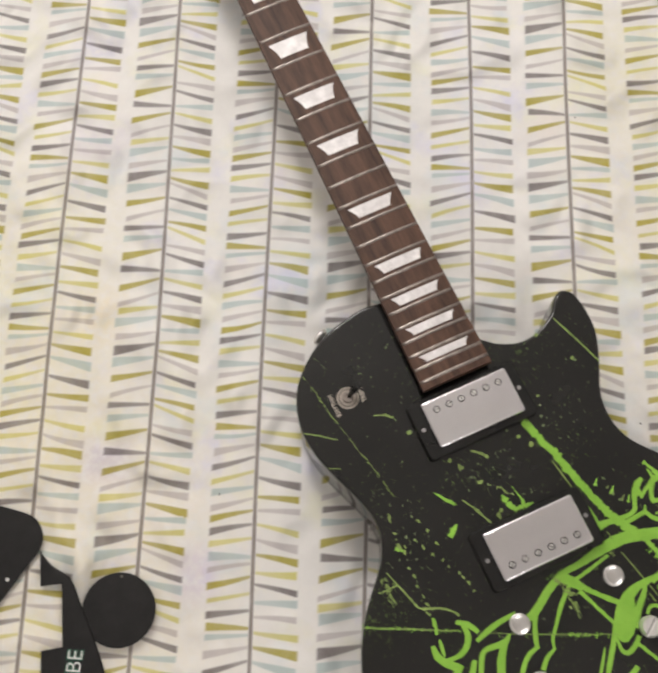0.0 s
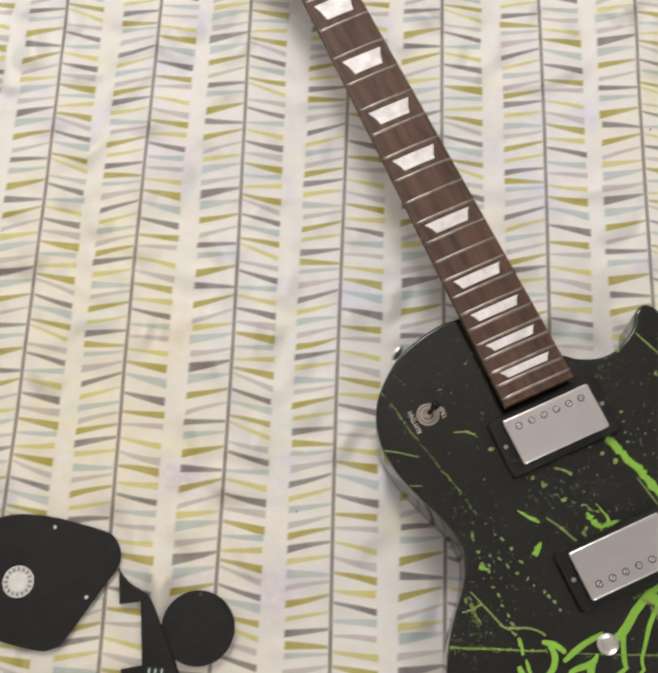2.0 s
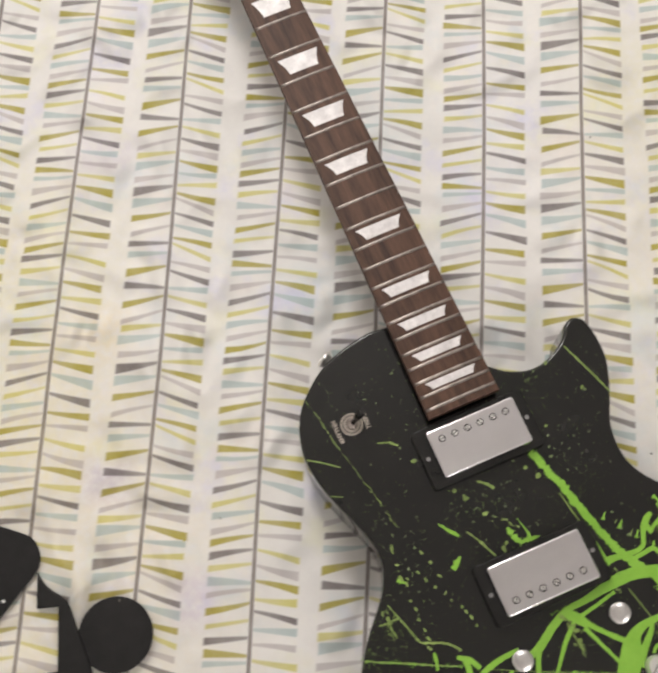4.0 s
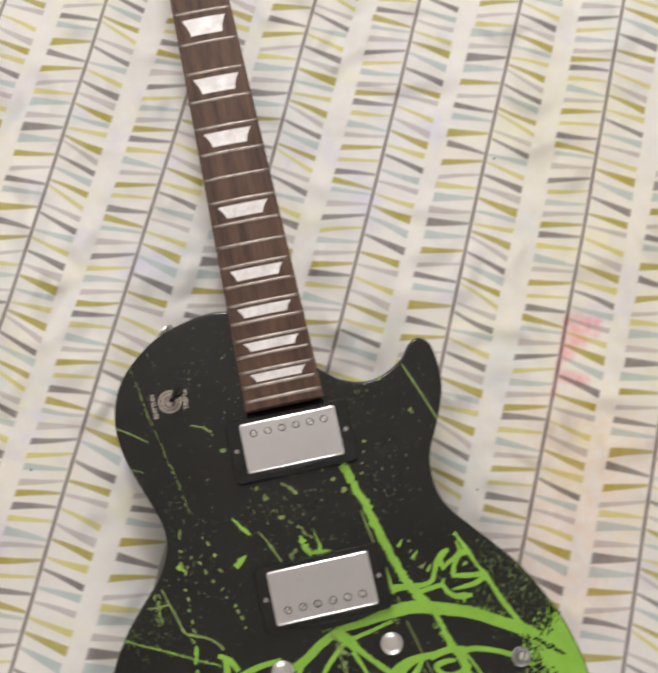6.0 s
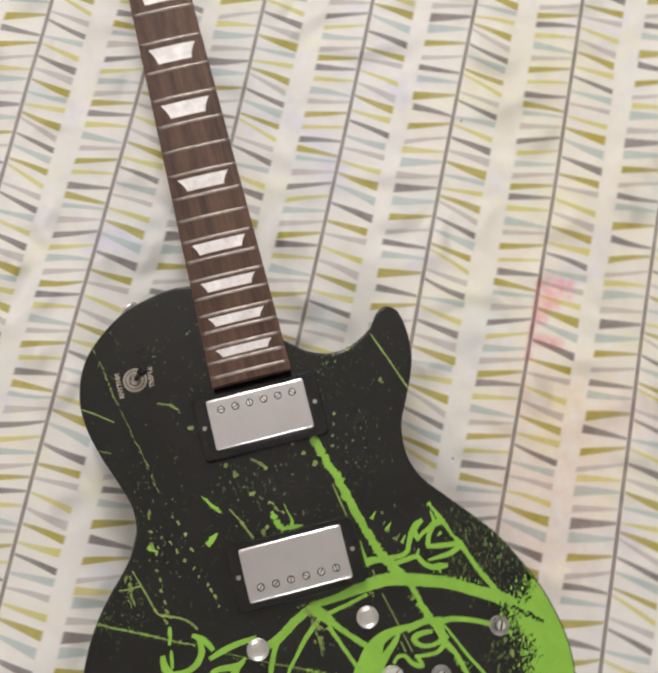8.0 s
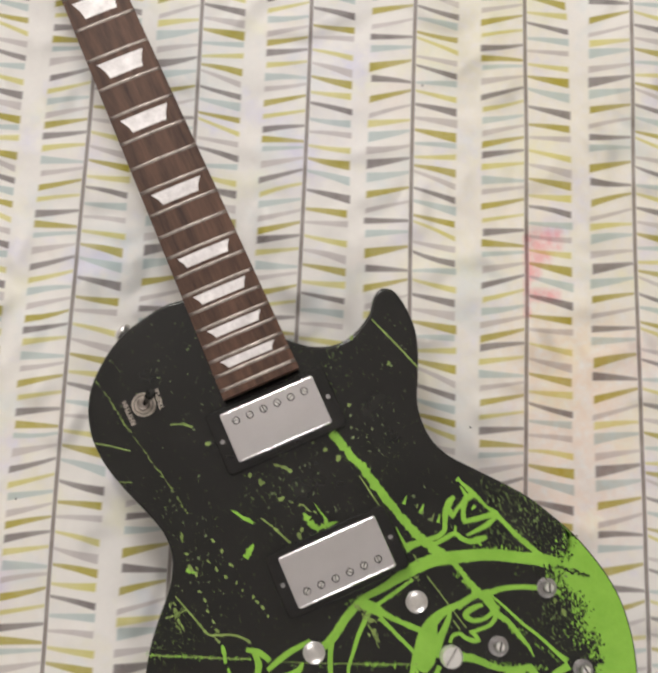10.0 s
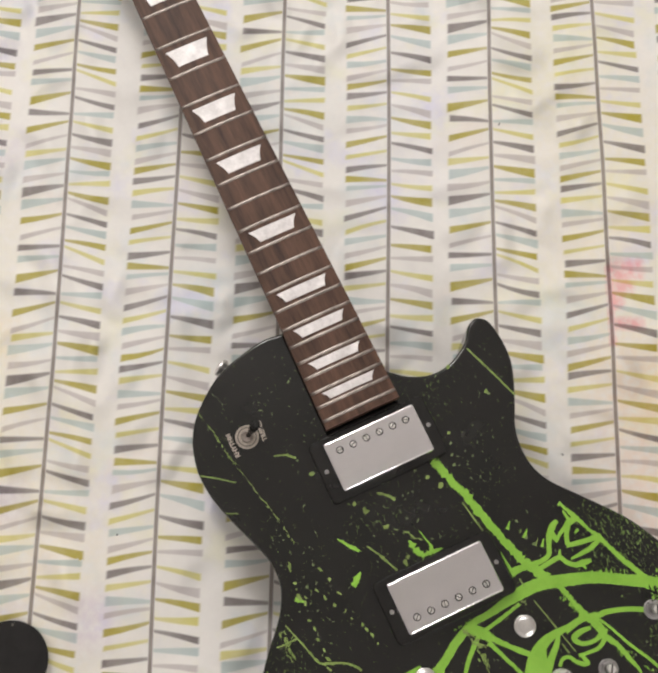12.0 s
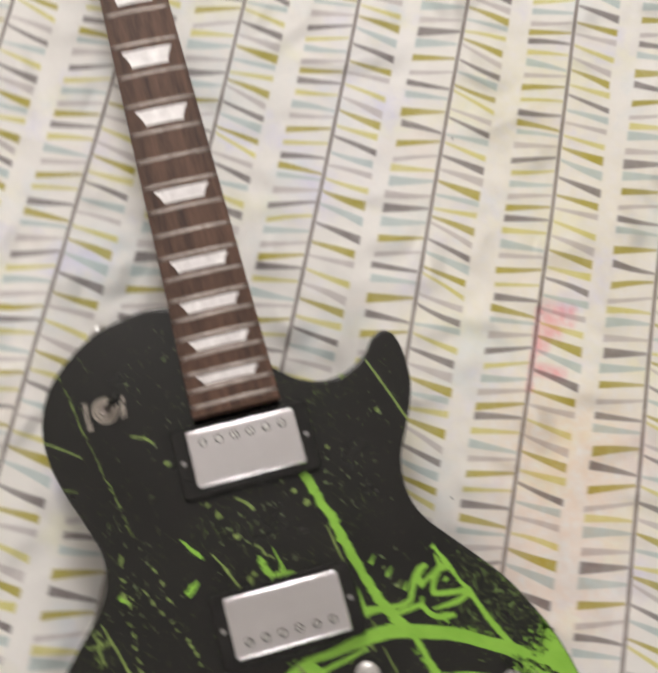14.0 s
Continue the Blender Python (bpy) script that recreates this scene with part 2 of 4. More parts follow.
def lacquer():
    """Black lacquer with flecks of lime overspray, thick towards the treble side of the lower bout."""
    m, nodes, links, b = material("black_lacquer", 0.09, 0.0, 0.46)
    c = nodes.new("ShaderNodeTexCoord")
    pos = c.outputs["Object"]
    base = mixed(nodes, links, ramp(nodes, links, noise_out(nodes, links, pos, 25, 4), 0.3, 0.7), (0.0092, 0.0092, 0.0088), (0.0138, 0.0138, 0.0131))
    stretch = nodes.new("ShaderNodeMapping")
    stretch.inputs["Rotation"].default_value = (0, 0, 0.45)
    stretch.inputs["Scale"].default_value = (1.0, 0.40, 0.01)
    links.new(pos, stretch.inputs["Vector"])
    fleck = noise_out(nodes, links, stretch.outputs[0], 880, 3.5, 0.62)
    threshold = None
    for x, y, r, soft, amount in ((0.134, 0.016, 0.024, 0.028, 0.112), (0.138, -0.058, 0.022, 0.026, 0.098), (-0.13, 0.04, 0.008, 0.03, 0.09), (-0.02, 0.095, 0.015, 0.055, 0.042), (0.147, 0.0, 0.012, 0.022, 0.112),
                                  (0.045, 0.085, 0.012, 0.04, 0.045), (-0.10, 0.10, 0.01, 0.05, 0.03), (-0.02, 0.0, 0.08, 0.08, 0.015), (0.045, 0.165, 0.012, 0.03, 0.06)):
        d = nodes.new("ShaderNodeVectorMath")
        d.operation = "DISTANCE"
        d.inputs[1].default_value = (x, y, 0.066)
        links.new(pos, d.inputs[0])
        near = nodes.new("ShaderNodeMapRange")
        near.inputs["From Min"].default_value, near.inputs["From Max"].default_value = r + soft, r
        near.inputs["To Max"].default_value = amount
        links.new(d.outputs["Value"], near.inputs["Value"])
        if threshold is None:
            threshold = near.outputs[0]
        else:
            top = nodes.new("ShaderNodeMath")
            top.operation = "MAXIMUM"
            links.new(threshold, top.inputs[0])
            links.new(near.outputs[0], top.inputs[1])
            threshold = top.outputs[0]
    total = nodes.new("ShaderNodeMath")
    links.new(fleck, total.inputs[0])
    links.new(threshold, total.inputs[1])
    mask = ramp(nodes, links, total.outputs[0], 0.702, 0.712)
    dust = ramp(nodes, links, noise_out(nodes, links, pos, 620, 2, 0.5), 0.765, 0.785)
    base = mixed(nodes, links, dust, base, (0.22, 0.23, 0.18))
    links.new(mixed(nodes, links, mask, base, (0.15, 0.235, 0.06)), b.inputs["Base Color"])
    bump(nodes, links, b, noise_out(nodes, links, pos, 900, 2), 0.15, 0.00005)
    return m


LACQUER = lacquer()


# ---- mesh helpers ----
def link_mesh(name, bm, mat, parent=None, label="", smooth=False):
    me = bpy.data.meshes.new(name)
    bm.normal_update()
    bm.to_mesh(me)
    bm.free()
    for m in mat if isinstance(mat, (list, tuple)) else (mat,):
        me.materials.append(m)
    if smooth:
        me.polygons.foreach_set("use_smooth", [True] * len(me.polygons))
    ob = new(name, me)
    ob.parent = parent
    if label:
        ob["label"] = label
    return ob


def part(name, bm, mat, parent, label="", smooth=False):
    return link_mesh(name, bm, mat, parent, label, smooth)


def box(bm, x0, x1, y0, y1, z0, z1, edge=0.0):
    made = bmesh.ops.create_cube(bm, size=1)["verts"]
    for v in made:
        v.co = ((x0 + x1) / 2 + v.co.x * (x1 - x0), (y0 + y1) / 2 + v.co.y * (y1 - y0), (z0 + z1) / 2 + v.co.z * (z1 - z0))
    if edge:
        edges = list({e for v in made for e in v.link_edges})
        bmesh.ops.bevel(bm, geom=edges, offset=edge, segments=3, profile=0.5, affect="EDGES")
    return bm


def numbers(text):
    """Points in metres from text in millimetres: 'x y; x y'."""
    return [tuple(float(v) / 1000 for v in p.split()) for p in text.split(";")]


def spline(points, steps, closed=False):
    """A smooth line through the points."""
    n, out = len(points), []
    for i in range(n if closed else n - 1):
        pick = (lambda k: points[k % n]) if closed else (lambda k: points[min(max(k, 0), n - 1)])
        p0, p1, p2, p3 = (np.array(pick(i + k)) for k in (-1, 0, 1, 2))
        for s in range(steps):
            u = s / steps
            out.append(0.5 * (2 * p1 + (p2 - p0) * u + (2 * p0 - 5 * p1 + 4 * p2 - p3) * u * u + (3 * p1 - p0 - 3 * p2 + p3) * u ** 3))
    if not closed:
        out.append(np.array(points[-1]))
    return out


def inset(outline, d):
    """The outline (anticlockwise) drawn in by d."""
    n, out = len(outline), []
    for i, p in enumerate(outline):
        t = outline[(i + 1) % n] - outline[i - 1]
        t = t / max(np.linalg.norm(t), 1e-9)
        out.append(p + d * np.array((-t[1], t[0])))
    return out


def slab(bm, outline, levels):
    """A flat-topped solid over an outline: levels are (inset, z) from the bottom up."""
    rings = []
    for d, z in levels:
        rings.append([bm.verts.new((p[0], p[1], z)) for p in inset(outline, d)])
    n = len(outline)
    for low, high in zip(rings, rings[1:]):
        for i in range(n):
            f = bm.faces.new((low[i], low[(i + 1) % n], high[(i + 1) % n], high[i]))
            f.smooth = True
    bm.faces.new(rings[-1])
    bm.faces.new(rings[0][::-1])
    return bm


def lathe(bm, profile, segments=24, at=(0, 0, 0)):
    """A turned solid from (radius, z) pairs from the bottom up."""
    rings = []
    for r, z in profile:
        rings.append([bm.verts.new((at[0] + r * math.cos(2 * math.pi * k / segments), at[1] + r * math.sin(2 * math.pi * k / segments), at[2] + z)) for k in range(segments)])
    for low, high in zip(rings, rings[1:]):
        for k in range(segments):
            f = bm.faces.new((low[k], low[(k + 1) % segments], high[(k + 1) % segments], high[k]))
            f.smooth = True
    bm.faces.new(rings[-1])
    bm.faces.new(rings[0][::-1])
    return bm


def screw_head(bm, x, y, z, r, turn, cross=False):
    """A domed slotted screw head; the cut is a real gap between two halves."""
    for side in (1, -1):
        pts = []
        half = math.asin(0.16)
        for k in range(9):
            a = half + (math.pi - 2 * half) * k / 8
            pts.append((r * math.cos(a), side * r * math.sin(a)))
        if side < 0:
            pts = pts[::-1]
        ca, sa = math.cos(turn), math.sin(turn)
        low = [bm.verts.new((x + ca * p[0] - sa * p[1], y + sa * p[0] + ca * p[1], z)) for p in pts]
        high = [bm.verts.new((x + 0.86 * (ca * p[0] - sa * p[1]), y + 0.86 * (sa * p[0] + ca * p[1]) , z + 0.35 * r)) for p in pts]
        n = len(pts)
        for i in range(n):
            bm.faces.new((low[i], low[(i + 1) % n], high[(i + 1) % n], high[i]))
        bm.faces.new(high)
    lathe(bm, ((r * 1.02, -0.6 * r), (r * 1.02, 0.02 * r)), 16, (x, y, z))
    return bm


def gap_shade_disc(bm, x, y, z, r):
    """A flat black disc that paints the shaded gap round a sunk screw."""
    return lathe(bm, ((r, -0.0005), (r, 0.00012)), 20, (x, y, z))


def text_part(name, body, size, m, mat, parent, label="", bold=0.02):
    """Lettering as a thin mesh."""
    curve = bpy.data.curves.new(name, "FONT")
    curve.body, curve.size, curve.align_x, curve.align_y = body, size, "CENTER", "CENTER"
    curve.extrude = 0.00008
    curve.offset = size * bold
    temp = bpy.data.objects.new(name, curve)
    me = bpy.data.meshes.new_from_object(temp)
    bpy.data.objects.remove(temp)
    bpy.data.curves.remove(curve)
    me.transform(m)
    me.materials.clear()
    me.materials.append(mat)
    ob = new(name, me)
    ob.parent = parent
    if label:
        ob["label"] = label
    return ob


# ---- the bedroom shell, unseen and assumed; its pale plaster bounces fill light ----
def room():
    for name, x0, x1, y0, y1, z0, z1, mat in (
            ("floor", -1.9, 1.9, -2.1, 2.1, -0.62, -0.52, CARPET), ("ceiling", -1.9, 1.9, -2.1, 2.1, 1.88, 1.98, PLASTER),
            ("wall_west", -2.0, -1.9, -2.1, 2.1, -0.62, 1.98, PLASTER), ("wall_east", 1.9, 2.0, -2.1, 2.1, -0.62, 1.98, PLASTER),
            ("wall_south", -2.0, 2.0, -2.2, -2.1, -0.62, 1.98, PLASTER), ("wall_north", -2.0, 2.0, 2.1, 2.2, -0.62, 1.98, PLASTER)):
        tagged(link_mesh(name, box(bmesh.new(), x0, x1, y0, y1, z0, z1), mat), kind="structure")
    # assumed fixtures, out of view, one above each added light
    for x, y, z, _ in LAMPS:
        base = tagged(new("assumed_ceiling_lamp"), "assumed white pendant ceiling lamp with a round rose, unseen", "lamp", "ceiling lamps")
        part("ceiling_rose", lathe(bmesh.new(), ((0.045, 1.852), (0.05, 1.86), (0.05, 1.879)), 24, (x, y, 0)), PLASTER, base)
        part("cord", lathe(bmesh.new(), ((0.004, z + 0.19), (0.004, 1.855)), 10, (x, y, 0)), PLASTER, base)
        part("lamp_holder", lathe(bmesh.new(), ((0.022, z + 0.172), (0.024, z + 0.185), (0.012, z + 0.2)), 16, (x, y, 0)), PLASTER, base)


# ---- the bed and its printed sheet ----
ALONG = np.array((math.sin(TILT), math.cos(TILT)))
ACROSS = np.array((math.cos(TILT), -math.sin(TILT)))
STEMS = (-0.408, -0.320, -0.2285, -0.141, -0.0525, 0.0355, 0.126, 0.215)
BED = (-0.95, 0.95, -0.85, 1.15)


def cloth_z(x, y):
    """The lie of the sheet: soft rolls."""
    roll = noise.noise((x * 2.3, y * 2.3, 0.3)) * 0.005 + noise.noise((x * 7, y * 7, 5.3)) * 0.0014 + noise.noise((x * 17 + y * 6, y * 11 - x * 5, 2.2)) * 0.0021
    return roll - 0.0015


def bed():
    x0, x1, y0, y1 = BED
    mattress = tagged(new("mattress"), "pale mattress under a printed cotton sheet", "mattress")
    mattress.location = (0, 0, -0.52)
    part("mattress_body", box(bmesh.new(), x0 + 0.01, x1 - 0.01, y0 + 0.01, y1 - 0.01, 0.2, 0.508, 0.04), TICKING, mattress)
    part("base", box(bmesh.new(), x0 + 0.04, x1 - 0.04, y0 + 0.04, y1 - 0.04, 0.0, 0.198, 0.01), TICKING, mattress)
    sheet = tagged(new("bed_sheet"), "white cotton bed sheet printed with olive, slate and teal wedges", "bed sheet")
    bm, step = bmesh.new(), 0.00625
    nx, ny = round((x1 - x0) / step), round((y1 - y0) / step)
    grid = []
    for j in range(ny + 1):
        row = []
        for i in range(nx + 1):
            x, y = x0 + i * step, y0 + j * step
            row.append(bm.verts.new((x, y, cloth_z(x, y))))
        grid.append(row)
    for j in range(ny):
        for i in range(nx):
            bm.faces.new((grid[j][i], grid[j][i + 1], grid[j + 1][i + 1], grid[j + 1][i])).smooth = True
    rim = [grid[0][i] for i in range(nx + 1)] + [grid[j][nx] for j in range(1, ny + 1)] + [grid[ny][i] for i in range(nx - 1, -1, -1)] + [grid[j][0] for j in range(ny - 1, 0, -1)]
    low = [bm.verts.new((v.co.x * 1.01, v.co.y * 1.01, -0.3 + 0.02 * math.sin(k * 0.4))) for k, v in enumerate(rim)]
    for k in range(len(rim)):
        bm.faces.new((rim[k], low[k], low[(k + 1) % len(low)], rim[(k + 1) % len(rim)])).smooth = True
    part("cloth", bm, CLOTH, sheet)
    printed(sheet)


# one repeat of the print: ink, height at the stem, height at the outer end, thickness there, all in millimetres
REPEAT = 0.1597
PRINT = {
    ("odd", -1): "o 369 370 6.0; t 364 361 4.3; m 355 348 6.4; g 345 334 5.1; y 333 323 4.3; t 320 314 6.0; m 311 302 5.1; o 301 293 6.0; g 290 284 6.0; y 279 274 5.1; t 264 264 6.8; m 259 253 4.3; o 249 241 5.5; y 236 230 3.8; g 223 219 6.0",
    ("odd", 1): "y 366 362 5.1; o 355 349 7.7; t 344 336 7.7; g 328 321 6.8; o 312 309 6.0; m 301 300 5.1; y 290 283 5.1; m 278 270 6.8; o 266 260 6.8; y 252 250 6.0; g 243 236 5.1; t 229 227 6.0; m 218 216 4.7",
    ("even", -1): "g 359 352 8.5; t 347 341 8.5; o 334 327 6.0; m 322 313 4.3; g 306 304 5.1; t 297 294 6.0; o 285 277 7.7; g 265 266 6.4; o 258 248 6.0; m 245 234 4.3; y 232 227 6.0; t 223 217 8.5; m 210 204 6.0",
    ("even", 1): "y 360 361 4.7; o 353 346 6.8; m 348 335 5.1; g 334 324 5.1; t 323 315 6.8; o 311 304 5.1; y 306 292 4.3; m 289 283 5.1; g 281 271 5.1; t 265 264 5.1; y 258 250 5.1; g 246 239 6.4; m 234 229 6.8; o 224 217 7.7; t 212 211 5.1",
}


def printed(sheet):
    """Dyed wedges along grey stems: thin patches lying in the cloth, their dye fading out at the edges."""
    rng = random.Random(11)
    x0, x1, y0, y1 = BED
    verts, faces, dyes = [], [], []

    def patch(sections, ink, lift):
        """Sections run along the patch: (across, height, half thickness, strength)."""
        start, rows = len(verts), []
        for s, r, half, strength in sections:
            row = []
            for h, amount in ((-half - 0.0008, 0.0), (-half + 0.0005, 1.0), (half - 0.0005, 1.0), (half + 0.0008, 0.0)):
                p = ACROSS * s + ALONG * (r + h)
                if not (x0 < p[0] < x1 and y0 < p[1] < y1):
                    del verts[start:], dyes[start:]
                    return
                row.append(len(verts))
                verts.append((p[0], p[1], cloth_z(p[0], p[1]) + lift))
                dyes.append((*INKS[ink], amount * strength))
            rows.append(row)
        flip = sections[-1][0] < sections[0][0]
        for a, c in zip(rows, rows[1:]):
            for k in range(3):
                quad = (a[k], c[k], c[k + 1], a[k + 1])
                faces.append(quad[::-1] if flip else quad)

    def stem_line(stem):
        start, rows, r = len(verts), [], -1.1
        while r < 1.3:
            s = wander(stem, r)
            row = []
            for h, amount in ((-0.0019, 0.0), (-0.0011, 1.0), (0.0011, 1.0), (0.0019, 0.0)):
                p = ACROSS * (s + h) + ALONG * r
                inside = x0 < p[0] < x1 and y0 < p[1] < y1
                row.append(len(verts) if inside else None)
                if inside:
                    verts.append((p[0], p[1], cloth_z(p[0], p[1]) + 0.00024))
                    dyes.append((*INKS["l"], amount))
            rows.append(row)
            r += 0.008
        for a, c in zip(rows, rows[1:]):
            for k in range(3):
                quad = (a[k], a[k + 1], c[k + 1], c[k])
                if None not in quad:
                    faces.append(quad)

    def wander(stem, r):
        return stem + 0.0012 * math.sin(r * 9 + stem * 40)

    stems = [STEMS[0] - 0.0889 * k for k in range(9, 0, -1)] + list(STEMS) + [STEMS[-1] + 0.0889 * k for k in range(1, 10)]
    first = 9
    for number, stem in enumerate(stems):
        stem_line(stem)
        order = number - first
        drop = 0.5 * REPEAT if order % 4 > 1 else 0.0
        for side in (-1, 1):
            for item in PRINT[("even" if order % 2 else "odd", side)].split(";"):
                ink, r_in, r_out, thick = item.split()
                for turn in range(-10, 9):
                    shift = drop + turn * REPEAT - 0.0007 * order
                    a, c = float(r_in) / 1000 + shift, float(r_out) / 1000 + shift + rng.gauss(0, 0.0005)
                    if not -1.1 < a < 1.3:
                        continue
                    w, v = float(thick) / 2000 * rng.uniform(0.92, 1.08), rng.uniform(0.0008, 0.0011)
                    s, near, far = wander(stem, a), 0.0012, 0.0362 + rng.gauss(0, 0.0005)
                    bow, sections = rng.gauss(0, 0.0004), []
                    for u, strength in ((0.0, 0.8), (0.3, 0.9), (0.6, 0.97), (0.96, 1.0), (1.0, 0.0)):
                        half = v + (w - v) * u ** 0.9
                        sections.append((s + side * (near + (far - near) * u), a + (c - a) * u + bow * math.sin(math.pi * u), half, strength))
                    sections[-1] = (s + side * (far + 0.0009), c, w, 0.0)
                    patch(sections, ink, 0.00016)
    me = bpy.data.meshes.new("printed_pattern")
    me.from_pydata(verts, [], faces)
    layer = me.color_attributes.new("dye", "FLOAT_COLOR", "POINT")
    layer.data.foreach_set("color", np.array(dyes, dtype=np.float32).ravel())
    me.polygons.foreach_set("use_smooth", [True] * len(me.polygons))
    me.materials.append(PRINTED_CLOTH)
    pattern = new("printed_pattern", me)
    pattern.parent = sheet
    tagged(pattern, "olive, slate, teal and mauve wedges along grey stems", kind="stuff")


def lint():
    for x, y, turn, length in ((0.2191, 0.3589, 0.5, 0.0022), (0.1349, 0.0887, 2.2, 0.0020), (-0.2017, 0.1772, 1.1, 0.0018)):
        bm = bmesh.new()
        lathe(bm, ((0.0002, -length / 2), (0.0005, -length / 4), (0.00045, length / 5), (0.0002, length / 2)), 8)
        bm.transform(Matrix.Translation((x, y, cloth_z(x, y) + 0.0009)) @ Euler((0, radians(90), turn)).to_matrix().to_4x4())
        tagged(link_mesh("lint_speck", bm, SATIN), "tiny dark lint speck on the printed sheet", "lint", "lint specks")


# ---- the guitar ----
TOP = 0.066
BOARD = 0.080
OUTLINE = ("-30 252; -42 253; -60 250; -79 244; -95 234; -110 220; -118 207; -122 195; -124 181; -122 162; -116 142; -109 124; -103 106; -102 93; -104 83; "
           "-110 71; -118 61; -129 49; -140 35; -150 18; -159 -5; -165 -35; -166 -65; -161 -95; -148 -125; -125 -152; -92 -172; -50 -183; 0 -187; 50 -183; 92 -172; 125 -152; "
           "148 -125; 160 -100; 166 -75; 167 -55; 164 -34; 158 -13; 150 5; 140 24; 128 40; 113 58; 101 73; 95 87; 94 102; 97 117; 104 131; 112 148; 117 163; 118 180; "
           "116 194; 112 200; 106 202; 99 198; 92 189; 81 182; 70 178; 57 178; 44 183; 36 189; 28 197; 20 213; 5 238; -15 250")


def fret_y(n):
    return 0.628 * 2 ** (-n / 12)


def half_width(y):
    return 0.0215 + (0.628 - y) / (0.628 - 0.176) * 0.0070


def crown(x, y):
    """Height of the rounded fretboard."""
    return BOARD - 0.0014 * (x / 0.0285) ** 2


def neck_parts(guitar):
    bm = bmesh.new()
    ys = [0.1700] + [0.18 + 0.02 * k for k in range(23)] + [0.632]
    rows = []
    for y in ys:
        w = half_width(y)
        top = [(w * k / 6, crown(w * k / 6, y)) for k in range(-6, 7)]
        ring = [(-w, BOARD - 0.0075)] + top + [(w, BOARD - 0.0075)]
        rows.append([bm.verts.new((x, y, z)) for x, z in ring])
    for a, b in zip(rows, rows[1:]):
        for i in range(len(a)):
            k = (i + 1) % len(a)
            bm.faces.new((a[i], a[k], b[k], b[i]))
    bm.faces.new(rows[0][::-1])
    bm.faces.new(rows[-1])
    bmesh.ops.recalc_face_normals(bm, faces=bm.faces)
    part("fretboard", bm, ROSEWOOD, guitar, "dark brown rosewood fretboard")
    bm = bmesh.new()
    rows = []
    for y in [0.20 + 0.0215 * k for k in range(20)]:
        w, depth = half_width(y) - 0.0002, 0.018 + (0.036 - 0.018) * max(0.0, (0.29 - y) / 0.09)
        rows.append([bm.verts.new((w * math.cos(a), y, BOARD - 0.0076 - depth * math.sin(a))) for a in [math.pi * k / 12 for k in range(13)]])
    for a, b in zip(rows, rows[1:]):
        for i in range(12):
            bm.faces.new((a[i], b[i], b[i + 1], a[i + 1])).smooth = True
        bm.faces.new((a[12], b[12], b[0], a[0]))
    bm.faces.new(rows[0])
    bm.faces.new(rows[-1][::-1])
    bmesh.ops.recalc_face_normals(bm, faces=bm.faces)
    part("neck", bm, MAHOGANY, guitar, "dark stained neck")
    head = spline(numbers("-22 606; -24 640; -38 665; -40 740; -36 800; -18 812; 0 806; 18 812; 36 800; 40 740; 38 665; 24 640; 22 606")[::-1], 3, True)
    part("headstock", slab(bmesh.new(), head, ((0.001, 0.05), (0, 0.052), (0, 0.064), (0.001, 0.066))), PLASTIC, guitar, "plain black headstock")
    part("nut", box(bmesh.new(), -0.0215, 0.0215, 0.632, 0.637, 0.066, 0.0825, 0.0006), PEARL, guitar)
    # frets: rounded wires across the board
    for n in range(1, 23):
        y, w = fret_y(n), half_width(fret_y(n)) - 0.0003
        bm, rings = bmesh.new(), []
        for k in range(-8, 9):
            x = w * k / 8
            z = crown(x, y) - 0.0002
            rings.append([bm.verts.new((x, y + 0.0013 * math.cos(a), z + 0.0010 * math.sin(a))) for a in [math.pi * j / 8 for j in range(9)]])
        for a, b in zip(rings, rings[1:]):
            for j in range(8):
                bm.faces.new((a[j], a[j + 1], b[j + 1], b[j])).smooth = True
        bm.faces.new(rings[0][::-1])
        bm.faces.new(rings[-1])
        part("fret", bm, FRET_WIRE, guitar)
    # inlays: trapezoids, wide towards the nut, with curved short sides
    for n in (1, 3, 5, 7, 9, 12, 15, 17, 19, 21):
        lo, hi = fret_y(n), fret_y(n - 1)
        gap = hi - lo
        y0, y1 = lo + 0.24 * gap, hi - 0.22 * gap
        wide = half_width((lo + hi) / 2) * 0.735
        narrow = wide * (0.72 if n < 15 else 0.80)
        bm, front, back = bmesh.new(), [], []
        for k in range(7):
            u = k / 6
            y = y0 + (y1 - y0) * u
            w = narrow + (wide - narrow) * u ** 1.6
            front.append((w, y))
            back.append((-w, y))
        for a, b, c, d in zip(front, front[1:], back[1:], back):
            cells = []
            for p, q in ((a, d), (b, c)):
                cells.append([(q[0] + (p[0] - q[0]) * j / 6, p[1]) for j in range(7)])
            for j in range(6):
                quad = (cells[0][j], cells[0][j + 1], cells[1][j + 1], cells[1][j])
                bm.faces.new([bm.verts.new((x, y, crown(x, y) + 0.00025)) for x, y in quad])
        bmesh.ops.remove_doubles(bm, verts=bm.verts, dist=1e-6)
        made = bmesh.ops.extrude_face_region(bm, geom=bm.faces[:])
